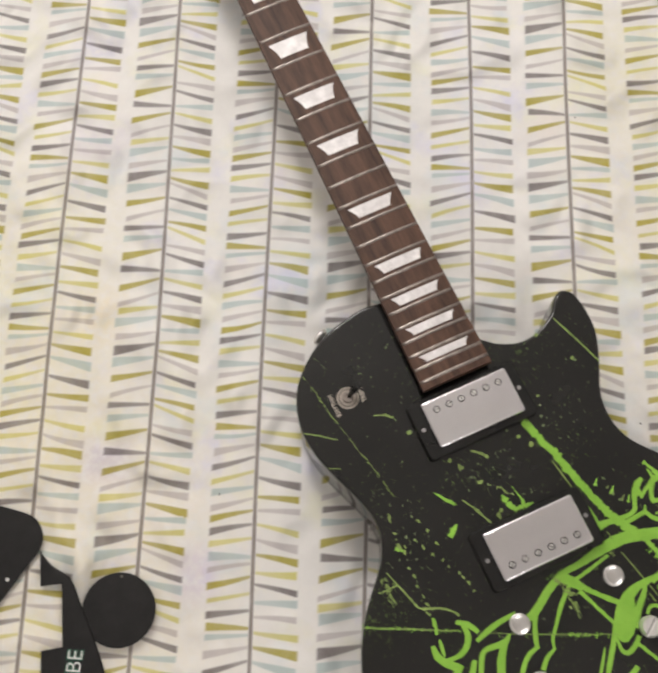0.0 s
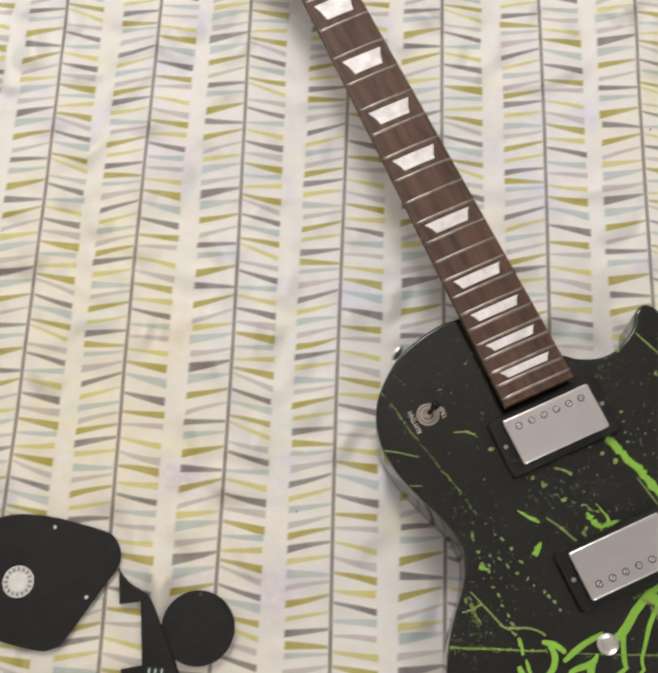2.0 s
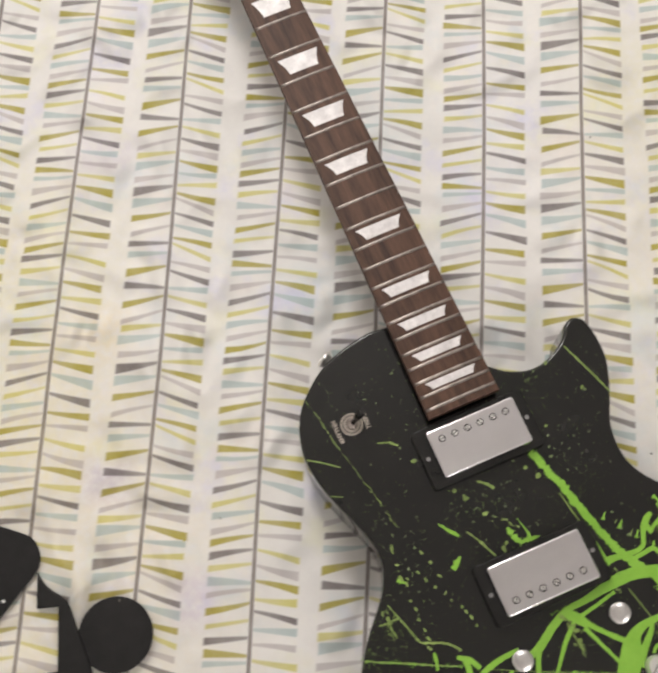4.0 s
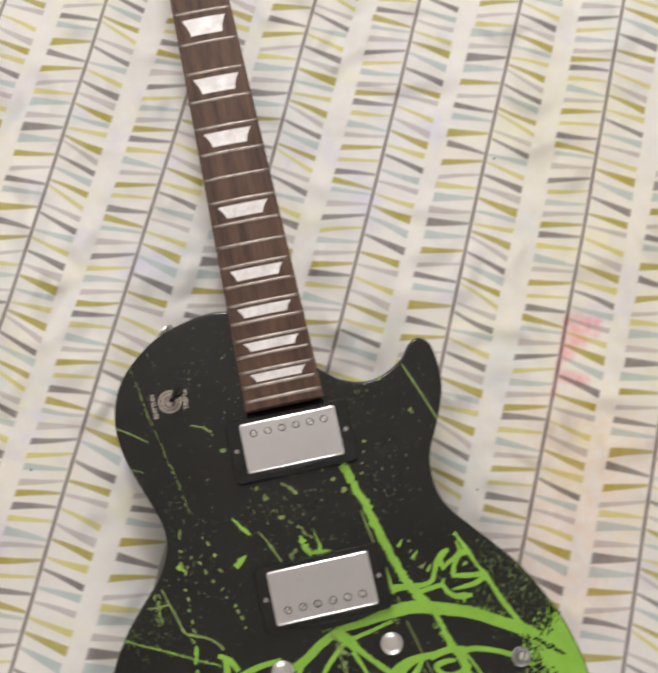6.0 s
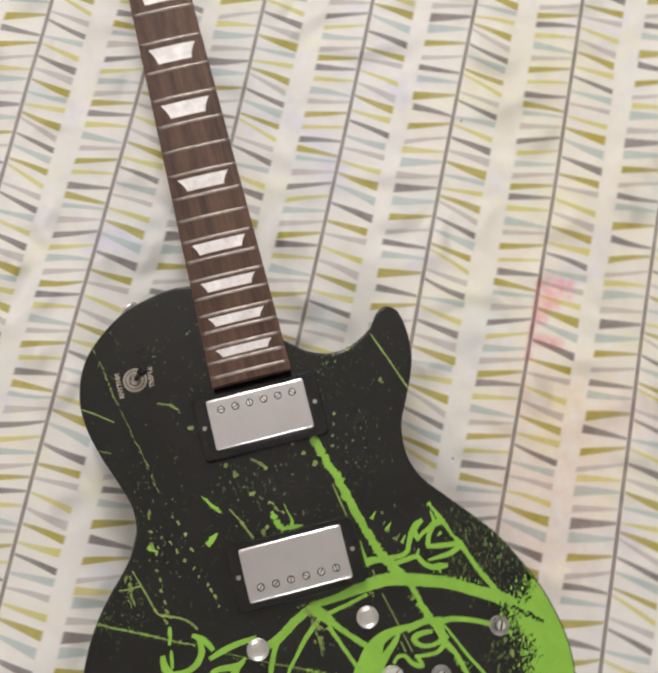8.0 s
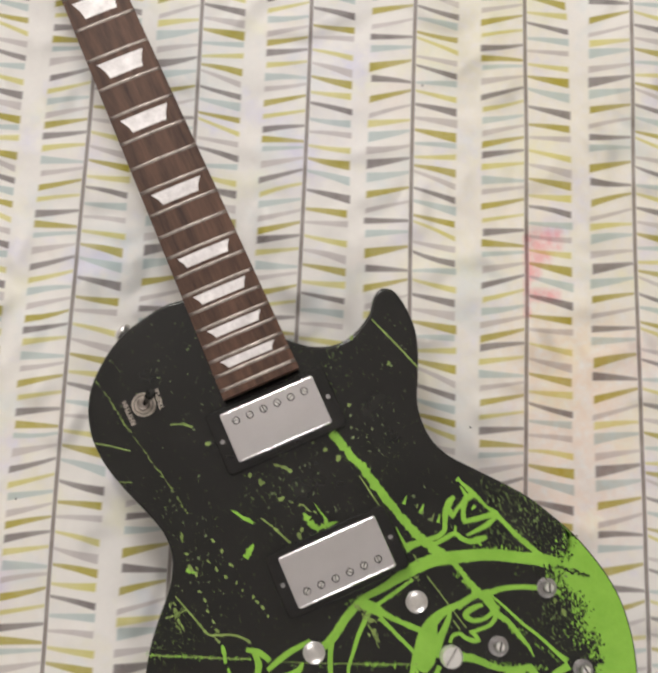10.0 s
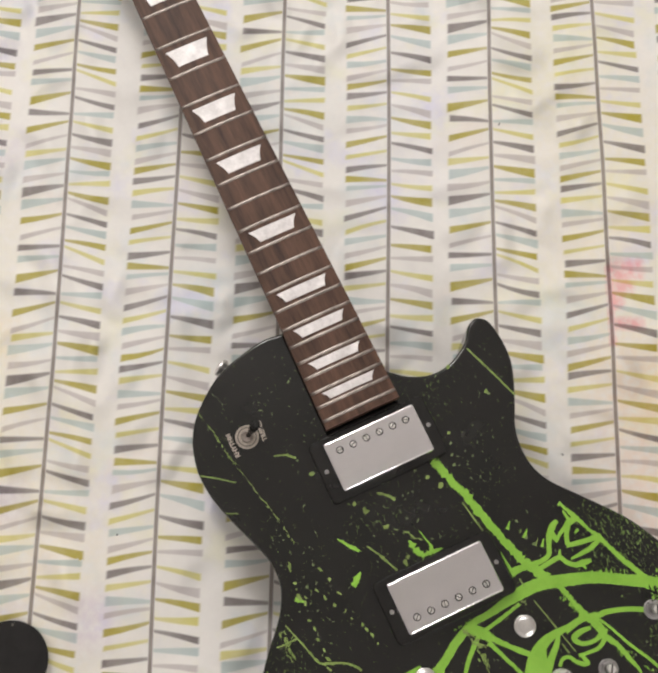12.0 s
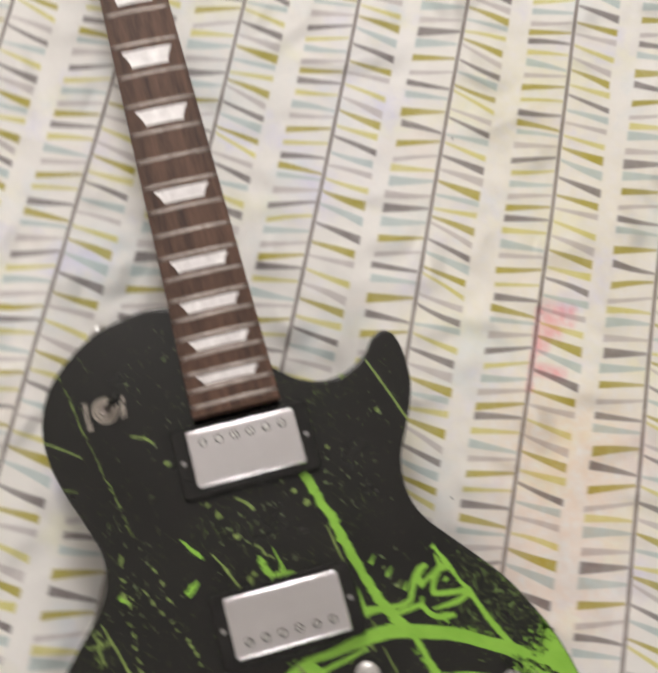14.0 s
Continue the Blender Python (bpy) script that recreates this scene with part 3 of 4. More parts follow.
        bmesh.ops.translate(bm, verts=[v for v in made["geom"] if isinstance(v, bmesh.types.BMVert)], vec=(0, 0, -0.0012))
        bmesh.ops.recalc_face_normals(bm, faces=bm.faces)
        part("inlay", bm, PEARL, guitar, "white pearloid trapezoid inlay")


def rounded(x0, x1, y0, y1, r, n=5):
    pts = []
    for cx, cy, a0 in ((x1 - r, y1 - r, 0), (x0 + r, y1 - r, 90), (x0 + r, y0 + r, 180), (x1 - r, y0 + r, 270)):
        for k in range(n + 1):
            a = math.radians(a0 + 90 * k / n)
            pts.append(np.array((cx + r * math.cos(a), cy + r * math.sin(a))))
    return pts


def pickup(guitar, y, poles_up, cx, size):
    """A humbucker in its black ring: metal cover, six pole screws, two height screws, four ring screws."""
    sign = 1 if poles_up else -1
    ring = part("pickup_ring", slab(bmesh.new(), rounded(-0.0455, 0.0445, y - 0.023, y + 0.0232, 0.004), ((0, TOP - 0.0005), (0, TOP + 0.0045), (0.001, TOP + 0.0062))), PLASTIC, guitar, "black plastic mounting ring")
    part("pickup_cover", slab(bmesh.new(), rounded(cx - 0.0352 * size, cx + 0.0352 * size, y - 0.0183 * size, y + 0.0183 * size, 0.0022), ((0, TOP + 0.004), (0, 0.0779), (0.0002, 0.0787), (0.0006, 0.0793), (0.0011, 0.0796), (0.0016, 0.0797))), CHROME, ring, "nickel humbucker cover")
    rng = random.Random(round(y * 1e4))
    for k in range(6):
        x = cx + (-0.0255 + 0.0102 * k) * size
        part("screw_hole_disc", gap_shade_disc(bmesh.new(), x, y + sign * 0.0096, 0.0797, 0.00266), PLASTIC, ring)
        part("pole_screw", screw_head(bmesh.new(), x, y + sign * 0.0096, 0.0797, 0.00206, rng.uniform(0, 3.1)), STEEL, ring)
    for x in (-0.0405, 0.0395):
        part("height_screw", screw_head(bmesh.new(), x, y + 0.0005, TOP + 0.0062, 0.0016, rng.uniform(0, 3.1)), DARK_STEEL, ring)
    for x in (-0.0425, 0.0415):
        for yy in (y - 0.0195, y + 0.0195):
            part("ring_screw", screw_head(bmesh.new(), x, yy, TOP + 0.0058, 0.0017, rng.uniform(0, 3.1)), PLASTIC, ring)


def hardware(guitar):
    for x, y, bore in ((0.0382, -0.0086, 0.0012), (-0.0388, -0.0110, 0.0026)):
        post = part("bridge_post", lathe(bmesh.new(), ((0.0070, -0.002), (0.0074, 0.0), (0.0077, 0.0007), (0.0077, 0.0022), (0.0074, 0.0026), (0.0069, 0.00275), (0.0067, 0.0024), (0.0040, 0.0023), (bore, 0.0020)), 40, (x, y, TOP)), PALE_STEEL, guitar, "bare steel bridge post bushing with a dished top")
        part("bore", lathe(bmesh.new(), ((bore * 0.95, 0.0010), (bore * 0.95, 0.0019)), 20, (x, y, TOP)), DARK_STEEL, post)
    for x, y, turn in ((0.0445, -0.0505, 3.75), (-0.0440, -0.0525, 1.2)):
        stud = part("tailpiece_stud", lathe(bmesh.new(), ((0.0066, -0.002), (0.0066, 0.001), (0.0048, 0.0014), (0.0048, 0.003)), 28, (x, y, TOP)), STEEL, guitar, "slotted steel tailpiece stud")
        part("stud_head", screw_head(bmesh.new(), x, y, TOP + 0.0048, 0.0076, turn), STEEL, stud)
        # a dull steel bar paints the shade inside the head's cut
        slot_bar = box(bmesh.new(), -0.0070, 0.0070, -0.0005, 0.0005, 0.0, 0.0006)
        slot_bar.transform(Matrix.Translation((x, y, TOP + 0.0049)) @ Euler((0, 0, turn)).to_matrix().to_4x4())
        part("slot_shade", slot_bar, DARK_STEEL, stud)
    for x, y, turn in ((0.1237, -0.0360, 1.15), (0.0768, -0.0574, 0.95), (0.1225, -0.0940, 1.7), (0.0762, -0.1150, 0.6)):
        shaft = part("potentiometer", lathe(bmesh.new(), ((0.0068, 0.0), (0.0068, 0.0009), (0.0060, 0.001)), 28, (x, y, TOP)), DARK_STEEL, guitar, "bare potentiometer shaft with nut")
        nut = part("nut", lathe(bmesh.new(), ((0.0054, 0.0), (0.0054, 0.0018), (0.0047, 0.0023)), 6, (x, y, TOP + 0.001)), DARK_STEEL, shaft)
        nut.data.polygons.foreach_set("use_smooth", [False] * len(nut.data.polygons))
        bm = bmesh.new()
        profile = []
        for k in range(6):
            profile += [(0.0036, 0.0026 + 0.0007 * k), (0.0032, 0.0026 + 0.0007 * k + 0.00035)]
        part("threaded_bush", lathe(bm, profile, 20, (x, y, TOP)), DARK_STEEL, shaft)
        part("shaft_tip", lathe(bmesh.new(), ((0.0030, 0.0064), (0.0030, 0.0098), (0.0026, 0.0104)), 18, (x, y, TOP)), STEEL, shaft)
        # a black bar laid on the tip paints the shade of its split
        slot_bar = box(bmesh.new(), -0.0029, 0.0029, -0.00055, 0.00055, 0.0, 0.0008)
        slot_bar.transform(Matrix.Translation((x, y, TOP + 0.0097)) @ Euler((0, 0, turn)).to_matrix().to_4x4())
        part("slot_shade", slot_bar, PLASTIC, shaft)
    # three-way switch on its lettered washer
    x, y = -0.0815, 0.1915
    switch = part("toggle_switch", lathe(bmesh.new(), ((0.0087, 0.0), (0.0087, 0.0006), (0.0084, 0.0009), (0.0072, 0.0009), (0.0068, 0.0002), (0.0062, 0.0002), (0.0059, 0.0010)), 36, (x, y, TOP)), LETTER, guitar, "three-way toggle switch on a round washer")
    # a darker tan disc over the ring recess paints its shade
    part("washer_recess_shade", lathe(bmesh.new(), ((0.0071, 0.0006), (0.0071, 0.00115)), 36, (x, y, TOP)), WASHER_SHADE, switch)
    part("washer_ring", lathe(bmesh.new(), ((0.0062, 0.0009), (0.0062, 0.0013), (0.0060, 0.0015)), 36, (x, y, TOP)), LETTER, switch)
    part("switch_nut", lathe(bmesh.new(), ((0.0044, 0.0014), (0.0044, 0.0028), (0.0038, 0.0032), (0.0028, 0.0032), (0.0026, 0.0024)), 24, (x, y, TOP)), FRET_WIRE, switch)
    lever = bmesh.new()
    lathe(lever, ((0.0016, 0.002), (0.0014, 0.008), (0.0026, 0.009), (0.0032, 0.014), (0.0034, 0.018), (0.0024, 0.0205)), 16)
    lever.transform(Matrix.Translation((x, y, TOP)) @ Euler((radians(-8), radians(30), 0)).to_matrix().to_4x4())
    part("switch_tip", lever, PLASTIC, switch, "black tip")
    for word, dx, dy, lean in (("RHYTHM", -0.0116, -0.0014, 91), ("TREBLE", 0.0114, -0.0004, 86)):
        m = Matrix.Translation((x + dx, y + dy, TOP + 0.0003)) @ Euler((0, 0, radians(lean))).to_matrix().to_4x4()
        text_part("lettering", word, 0.0046, m, LETTER, switch, bold=0.045)
    # strap button on the upper bout
    bm = lathe(bmesh.new(), ((0.0062, 0.0), (0.0052, 0.002), (0.0046, 0.005), (0.0052, 0.0065), (0.0070, 0.0080), (0.0074, 0.0098), (0.0062, 0.0112)), 24)
    bm.transform(Matrix.Translation((-0.0735, 0.2450, 0.040)) @ Matrix.Scale(1.0, 4) @ Euler((0, radians(-90), radians(-62))).to_matrix().to_4x4())
    part("strap_button", bm, STEEL, guitar, "steel strap button")


# painted artwork, in millimetres on the body: path, widths, raggedness
STROKES = [
    ("91 184; 99 162; 107 138", "1.1 1.4 1.1", 0.42),
    ("-14 116; -7 110; -5 106", "1.7 2.2 2.2", 0.35),
    ("-3 4; 7 8; 22 9; 43 12; 59 12; 74 8; 97 -0; 115 -10; 130 -19; 141 -30", "4.4 4.4 4.9 8.4 9.0 8.4 8.0 7.6 8.9 11.1", 0.08),
    ("83 -24; 94 -24; 109 -29; 122 -36; 131 -43", "4.4 3.6 3.3 3.6 2.8", 0.06),
    ("48 -52; 58 -58; 69 -69; 79 -75; 91 -79", "7.2 5.0 3.6 3.9 5.6", 0.14),
    ("90 -78; 92 -88; 88 -99", "5.0 5.0 4.4", 0.08),
    ("82 -76; 68 -78; 57 -85", "3.9 3.6 3.3", 0.10),
    ("86 -80; 75 -80; 66 -86", "2.8 3.1 2.8", 0.10),
    ("89 -100; 101 -90; 115 -88", "2.8 3.9 5.6", 0.10),
    ("98 -104; 107 -99; 117 -98", "2.8 2.8 3.9", 0.10),
    ("52 4; 57 -17; 62 -38", "0.8 0.7 0.8", 0.35),
    ("-123 180; -114 174; -102 165", "1.1 1.1 0.8", 0.35),
    ("-117 148; -109 144", "0.8 0.6", 0.42),
    ("-70 171; -62 168; -56 163", "0.8 1.7 1.7", 0.56),
    ("87 -23; 75 -21; 62 -23", "4.4 4.4 5.0", 0.06),
    ("12 -0; 28 3; 42 6", "2.8 2.5 2.5", 0.21),
    ("2 8; 10 -1; 14 -8", "7.2 7.8 3.9", 0.17),
    ("3 7; -10 1; -25 -8; -41 -12", "5.6 5.8 5.8 4.2", 0.08),
    ("-21 -4; -28 -14; -33 -25; -35 -31", "3.3 3.6 3.6 2.5", 0.07),
    ("-33 -30; -43 -33; -51 -40; -57 -50", "2.2 3.6 3.6 3.3", 0.07),
    ("6 -2; -5 -11; -15 -22; -22 -30; -24 -37", "3.3 3.3 2.5 2.2 1.7", 0.07),
    ("-23 -36; -32 -40; -38 -46", "1.7 3.3 3.3", 0.07),
    ("12 -3; 19 -12; 33 -27", "5.0 3.6 3.6", 0.21),
    ("11 -8; 17 -23; 23 -38", "3.3 2.5 2.8", 0.21),
    ("67 -22; 54 -22; 43 -25; 36 -32; 30 -41; 26 -48; 24 -53", "3.9 5.0 7.8 13.3 16.1 12.8 3.3", 0.03),
    ("25 -38; 16 -50; 7 -61; -3 -74", "5.0 3.9 3.9 3.3", 0.04),
    ("57 -23; 52 -29; 44 -36; 34 -46", "2.2 3.9 5.0 7.2", 0.06),
    ("20 -48; 19 -56; 22 -60; 29 -58; 35 -53", "1.7 2.8 3.6 3.6 3.3", 0.06),
    ("31 -56; 37 -68; 42 -78", "2.5 2.5 2.5", 0.17),
    ("9 -50; 3 -58; -6 -69", "0.8 2.2 2.5", 0.07),
    ("24 -71; 12 -77", "3.9 4.4", 0.07),
    ("-67 -5; -23 -26; 22 -46", "0.4 0.7 0.7", 0.63),
    ("-80 9; -73 4; -68 -4", "2.8 4.4 3.3", 0.07),
    ("-72 -9; -62 -6; -52 -4; -38 -3", "2.8 4.2 3.9 2.8", 0.07),
    ("-76 5; -76 -3; -81 -10; -89 -13; -98 -12", "3.3 4.4 4.4 3.6 2.5", 0.07),
    ("-102 1; -102 -7; -98 -14; -92 -20", "2.8 5.6 5.6 6.1", 0.07),
    ("-89 -19; -100 -27", "3.9 6.7", 0.07),
    ("-48 -14; -55 -18; -68 -17; -74 -21; -83 -38", "1.4 5.0 3.6 3.9 3.9", 0.06),
    ("-54 -18; -62 -28; -70 -44", "3.9 6.1 6.1", 0.06),
    ("-79 -20; -88 -32", "3.3 5.6", 0.07),
    ("-92 97; -92 92", "0.8 1.7", 0.49),
    ("-97 74; -92 70", "2.8 2.2", 0.63),
    ("99.6 55.0; 102.1 48.3; 105.8 40.1; 109.3 30.4; 113 24; 116.4 14.3; 119.9 4.6; 124.8 -5.6; 129.8 -15.5", "1.5 2.7 3.6 1.8 3.9 3.0 3.6 3.6 3.3", 0.3),
    ("97.6 54.3; 100.6 55.6", "1.2 2.4", 0.1),
    ("98.9 50.1; 99.6 44.6; 100.4 39.3", "1.2 2.4 3.6", 0.1),
    ("105.9 41.1; 100 41; 94.3 38.5; 89.2 36.2; 84.7 32.4", "3.6 4.8 3.0 2.7 1.5", 0.08),
    ("92.0 45.4; 87 43; 82 38; 78.5 31.9; 75.8 27.0; 69.7 25.3; 61 26; 52 27; 46 27", "2.7 4.8 4.5 3.3 3.3 3.3 3.9 4.8 6.2", 0.06),
    ("84.5 40.9; 84.9 36.2; 84.8 32.0", "3.6 3.9 1.2", 0.06),
    ("97.5 39.0; 93.6 34.2; 91.0 27.6", "3.6 3.3 3.6", 0.05),
    ("89.8 27.2; 97.7 25.6; 106.3 24.3; 113 24", "2.7 3.6 3.6 4.2", 0.05),
    ("114.1 22.4; 105.7 19.0; 97.0 18.1; 88.3 17.9", "3.3 3.6 3.0 1.2", 0.06),
    ("64.5 21.2; 73.7 21.9; 81.4 22.2; 84.6 17.2; 89.2 13.0; 95 12; 100.9 11.2", "3.3 3.3 3.3 3.3 3.6 4.8 2.1", 0.05),
    ("93.5 12.9; 94.8 7.5", "3.0 1.2", 0.06),
    ("81.7 22.1; 84.4 27.0", "2.7 1.2", 0.1),
    ("99.3 32.3; 102.5 34.1", "1.2 2.4", 0.2),
    ("57.6 54.6; 62.0 59.2", "2.7 0.3", 0.2),
    ("65.5 44.2; 70.6 49.4", "3.3 0.3", 0.2),
    ("70.3 36.2; 74.3 40.3", "1.5 0.3", 0.2),
    ("74.0 33.6; 77.7 38.5", "2.7 0.6", 0.3),
    ("64.5 48.9; 66.6 50.6", "0.6 1.2", 0.3),
    ("46.3 42.5; 46.5 35.4; 47.0 27.4", "0.6 1.5 2.7", 0.2),
    ("49.6 21.1; 50.4 15.1", "0.9 0.9", 0.2),
    ("31 120; 33 116; 36 107; 38 98; 42 89; 45 74; 50 56; 55 39; 59 28; 68 13", "4.6 6.2 5.6 5.0 6.0 5.6 5.9 5.4 6.4 6.4", 0.36),
    ("37.6 84.9; 39.6 72.2; 41.6 60.8", "0.6 1.2 0.9", 0.35),
    ("71 8; 75 -3; 76 -9; 79 -18; 83 -26; 85 -32", "3.6 3.4 3.9 4.3 5.9 5.9", 0.34),
    ("82 -26; 85 -37; 90.2 -46.9; 92.9 -57.5; 95.3 -65.5; 95.7 -73.4", "4.1 4.7 3.5 3.2 2.3 0.6", 0.25),
    ("87.1 -26.0; 92.1 -36.8; 98.2 -50.6; 104.9 -63.0; 110.9 -76.6; 115 -85", "1.5 1.8 2.1 2.1 2.6 4.1", 0.1),
    ("78.8 -28.5; 71 -28; 65 -30; 68.1 -35.2; 75.3 -37.2; 82.6 -35.9; 88 -33", "2.4 3.8 4.1 3.2 2.7 3.5 4.4", 0.05),
    ("85 -38; 77.9 -42.5; 68.4 -42.2; 62.6 -41.4", "3.8 2.7 2.4 2.6", 0.05),
    ("47.6 -42.3; 51.4 -38.8; 56.3 -39.5; 59.0 -43.8; 63.3 -47.7; 67.4 -48.6", "2.3 2.6 2.6 2.9 3.5 1.8", 0.06),
    ("63.5 -40.9; 65.1 -44.1; 66.5 -47.9", "1.8 2.9 2.3", 0.05),
    ("56.0 -29.6; 57.5 -37.2", "0.9 1.2", 0.1),
    ("-8.2 76.7; -8 72; -6.3 65.8; -3.9 61.6", "2.0 4.4 3.8 2.6", 0.75),
    ("-4.0 62.9; 2.6 63.1; 10.7 62.1", "2.4 4.0 0.6", 0.6),
    ("1.1 80.0; 2.5 73.6; 3.9 68.1; 3.0 63.3", "0.5 0.9 1.8 3.2", 0.6),
    ("-141 32; -120 22; -102 13; -82 3", "0.9 0.8 0.9 0.5", 0.6),
    ("-53.5 99.0; -49.3 92.9; -46.3 88.7; -42.7 84.8", "0.7 2.1 2.7 2.2", 0.5),
    ("-36.6 85.6; -33.1 79.5; -29.9 73.3; -27.7 68.1; -24.6 61.9", "1.1 0.8 2.1 1.1 1.3", 0.6),
    ("-48.2 71.4; -52.6 68.2; -57.2 65.2", "0.9 4.1 4.7", 0.4),
    ("-110.4 60.7; -104.6 43.8; -99.6 29.2; -92.9 25.2; -84.5 21.4; -78.4 16.4; -75.5 11.8", "0.9 1.2 1.5 1.9 1.5 1.5 1.5", 0.45),
    ("-93.6 18.3; -94.1 13.0; -96.0 6.4", "1.8 3.1 1.8", 0.35),
    ("-95.6 2.9; -96.5 -3.1; -97.4 -9.1", "1.5 2.7 1.8", 0.1),
]
# broken scratches: path, number of flecks, width
SCRATCHES = [
    ("-106 221; -102 203; -98 181; -91 151; -86 131; -82 108", 110, 0.85),
    ("46 72; 52 54; 56 42", 9, -1.6),
    ("108 34; 114 22; 121 6", 14, -1.4),
    ("40 84; 44 70; 49 54", 12, 1.1),
    ("55 -58; 74 -69; 101 -84", 60, -2.4),
    ("71 -2; 74 -11; 77 -20", 26, -2.2),
    ("86 -38; 90 -51; 93 -62", 24, -2.2),
    ("3 -7; 3 -16; 3 -24", 12, 1.6),
    ("90 6; 106 1; 120 -7", 22, -2.2),
    ("88 -41; 102 -68; 111 -84", 26, -1.6),
    ("35 44; 48 21; 56 12", 18, -1.8),
    ("-113 59; -116 46; -114 37", 26, 1.5),
    ("-123 49; -114 49; -109 50", 16, 1.4),
    ("-142 33; -110 17; -79 2", 110, -1.1),
    ("-141 32; -110 17; -79 2", 60, 0.9),
    ("-10 -32; 5 -39; 20 -46", 36, -2.4),
    ("-56 -11; -34 -21; -9 -33", 22, -1.2),
    ("1 5; 2 -2; 8 -8", 20, 1.8),
    ("5 -11; 5 -18; 5 -23", 10, 1.6),
    ("-8 9; 3 10; 13 8", 18, -1.8),
    ("29 2; 39 5; 45 6", 12, 1.2),
    ("-22 95; -11 85; -2 75", 14, 1.4),
]
SPOTS = "-27 148 0.9; -49 148 1.1; -56 161 0.9; -38 216 0.9; 89 149 1.6; 72 177 1.6; 67 44 1.1; 70 38 1.1; 49 126 1.1; -14 67 1.4; 66 57 1.1; 12 98 0.9; 125 -46 1.6; 127 -55 1.8; 90 147 1.1; -14 88 0.9; 23 111 1.6; 29 102 2.1; -17 64 1.8; -27 108 2.1; -51 148 1.8; 51 133 1.4; -32 116 1.4; -19 92 1.9; -29 90 0.8; 59 111 0.9; 46 118 0.9; 44 111 1.1; 17 119 1.2; -23 98 0.9; -3 91 0.9; -76 90 1.0; -86 78 1.0; 98 -57 0.9; 139 -34 1.0"
# drops thrown in broken lines down the bass side
DROPS = "-91 96 1.2; -93 84 1.0; -94 74 1.4; -90 72 0.9; -92 68 1.1; -94 57 0.9; -93 50 1.0; -94 43 1.1; -93 35 0.9; -93 28 1.3; -95 22 1.1; -73 85 1.0; -70 76 1.2; -81 73 0.8; -78 66 1.0; -74 59 1.2; -68 65 0.9; -69 52 0.6; -67 46 0.7; -62 39 1.0; -61 35 1.0; -59 30 1.0; -58 23 0.7"
RIM_EDGE = "155 -11; 150 -19; 143 -23; 136 -29; 134 -36; 138 -43; 140 -50; 143 -57; 141 -62; 134 -66; 135 -71; 140 -76; 138 -84; 138 -91; 131 -98; 125 -105; 119 -116; 108 -135"


def ribbon(bm, path, widths, ragged, z, rng):
    """A brush stroke with an uneven edge."""
    n = len(path)
    length = sum(np.linalg.norm(np.subtract(b, a)) for a, b in zip(path, path[1:]))
    steps = max(3, int(length / (n - 1) / 0.0011))
    pts = spline(path, steps)
    total, rows = len(pts) - 1, []
    for i, p in enumerate(pts):
        u = i / total * (n - 1)
        k = min(int(u), n - 2)
        w = widths[k] + (widths[k + 1] - widths[k]) * (u - k)
        t = pts[min(i + 1, total)] - pts[max(i - 1, 0)]
        t = t / max(np.linalg.norm(t), 1e-9)
        side = np.array((-t[1], t[0]))
        a, b = (w / 2 * (1 + ragged * rng.gauss(0, 0.55)) for _ in range(2))
        a, b = max(a, w * 0.12), max(b, w * 0.12)
        rows.append((bm.verts.new((*(p + side * a), z)), bm.verts.new((*(p - side * b), z))))
    for (a, b), (c, d) in zip(rows, rows[1:]):
        bm.faces.new((b, d, c, a))


def within(outline, x, y):
    """Whether the outline holds the point."""
    odd = False
    for a, b in zip(outline, outline[1:] + outline[:1]):
        if (a[1] > y) != (b[1] > y) and x < a[0] + (y - a[1]) / (b[1] - a[1]) * (b[0] - a[0]):
            odd = not odd
    return odd


def blob(bm, x, y, r, z, rng, stretch=1.0, turn=0.0):
    pts = []
    for k in range(9):
        a, q = 2 * math.pi * k / 9, r * rng.uniform(0.55, 1.25)
        u, v = q * math.cos(a) * stretch, q * math.sin(a)
        pts.append(bm.verts.new((x + u * math.cos(turn) - v * math.sin(turn), y + u * math.sin(turn) + v * math.cos(turn), z)))
    bm.faces.new(pts)


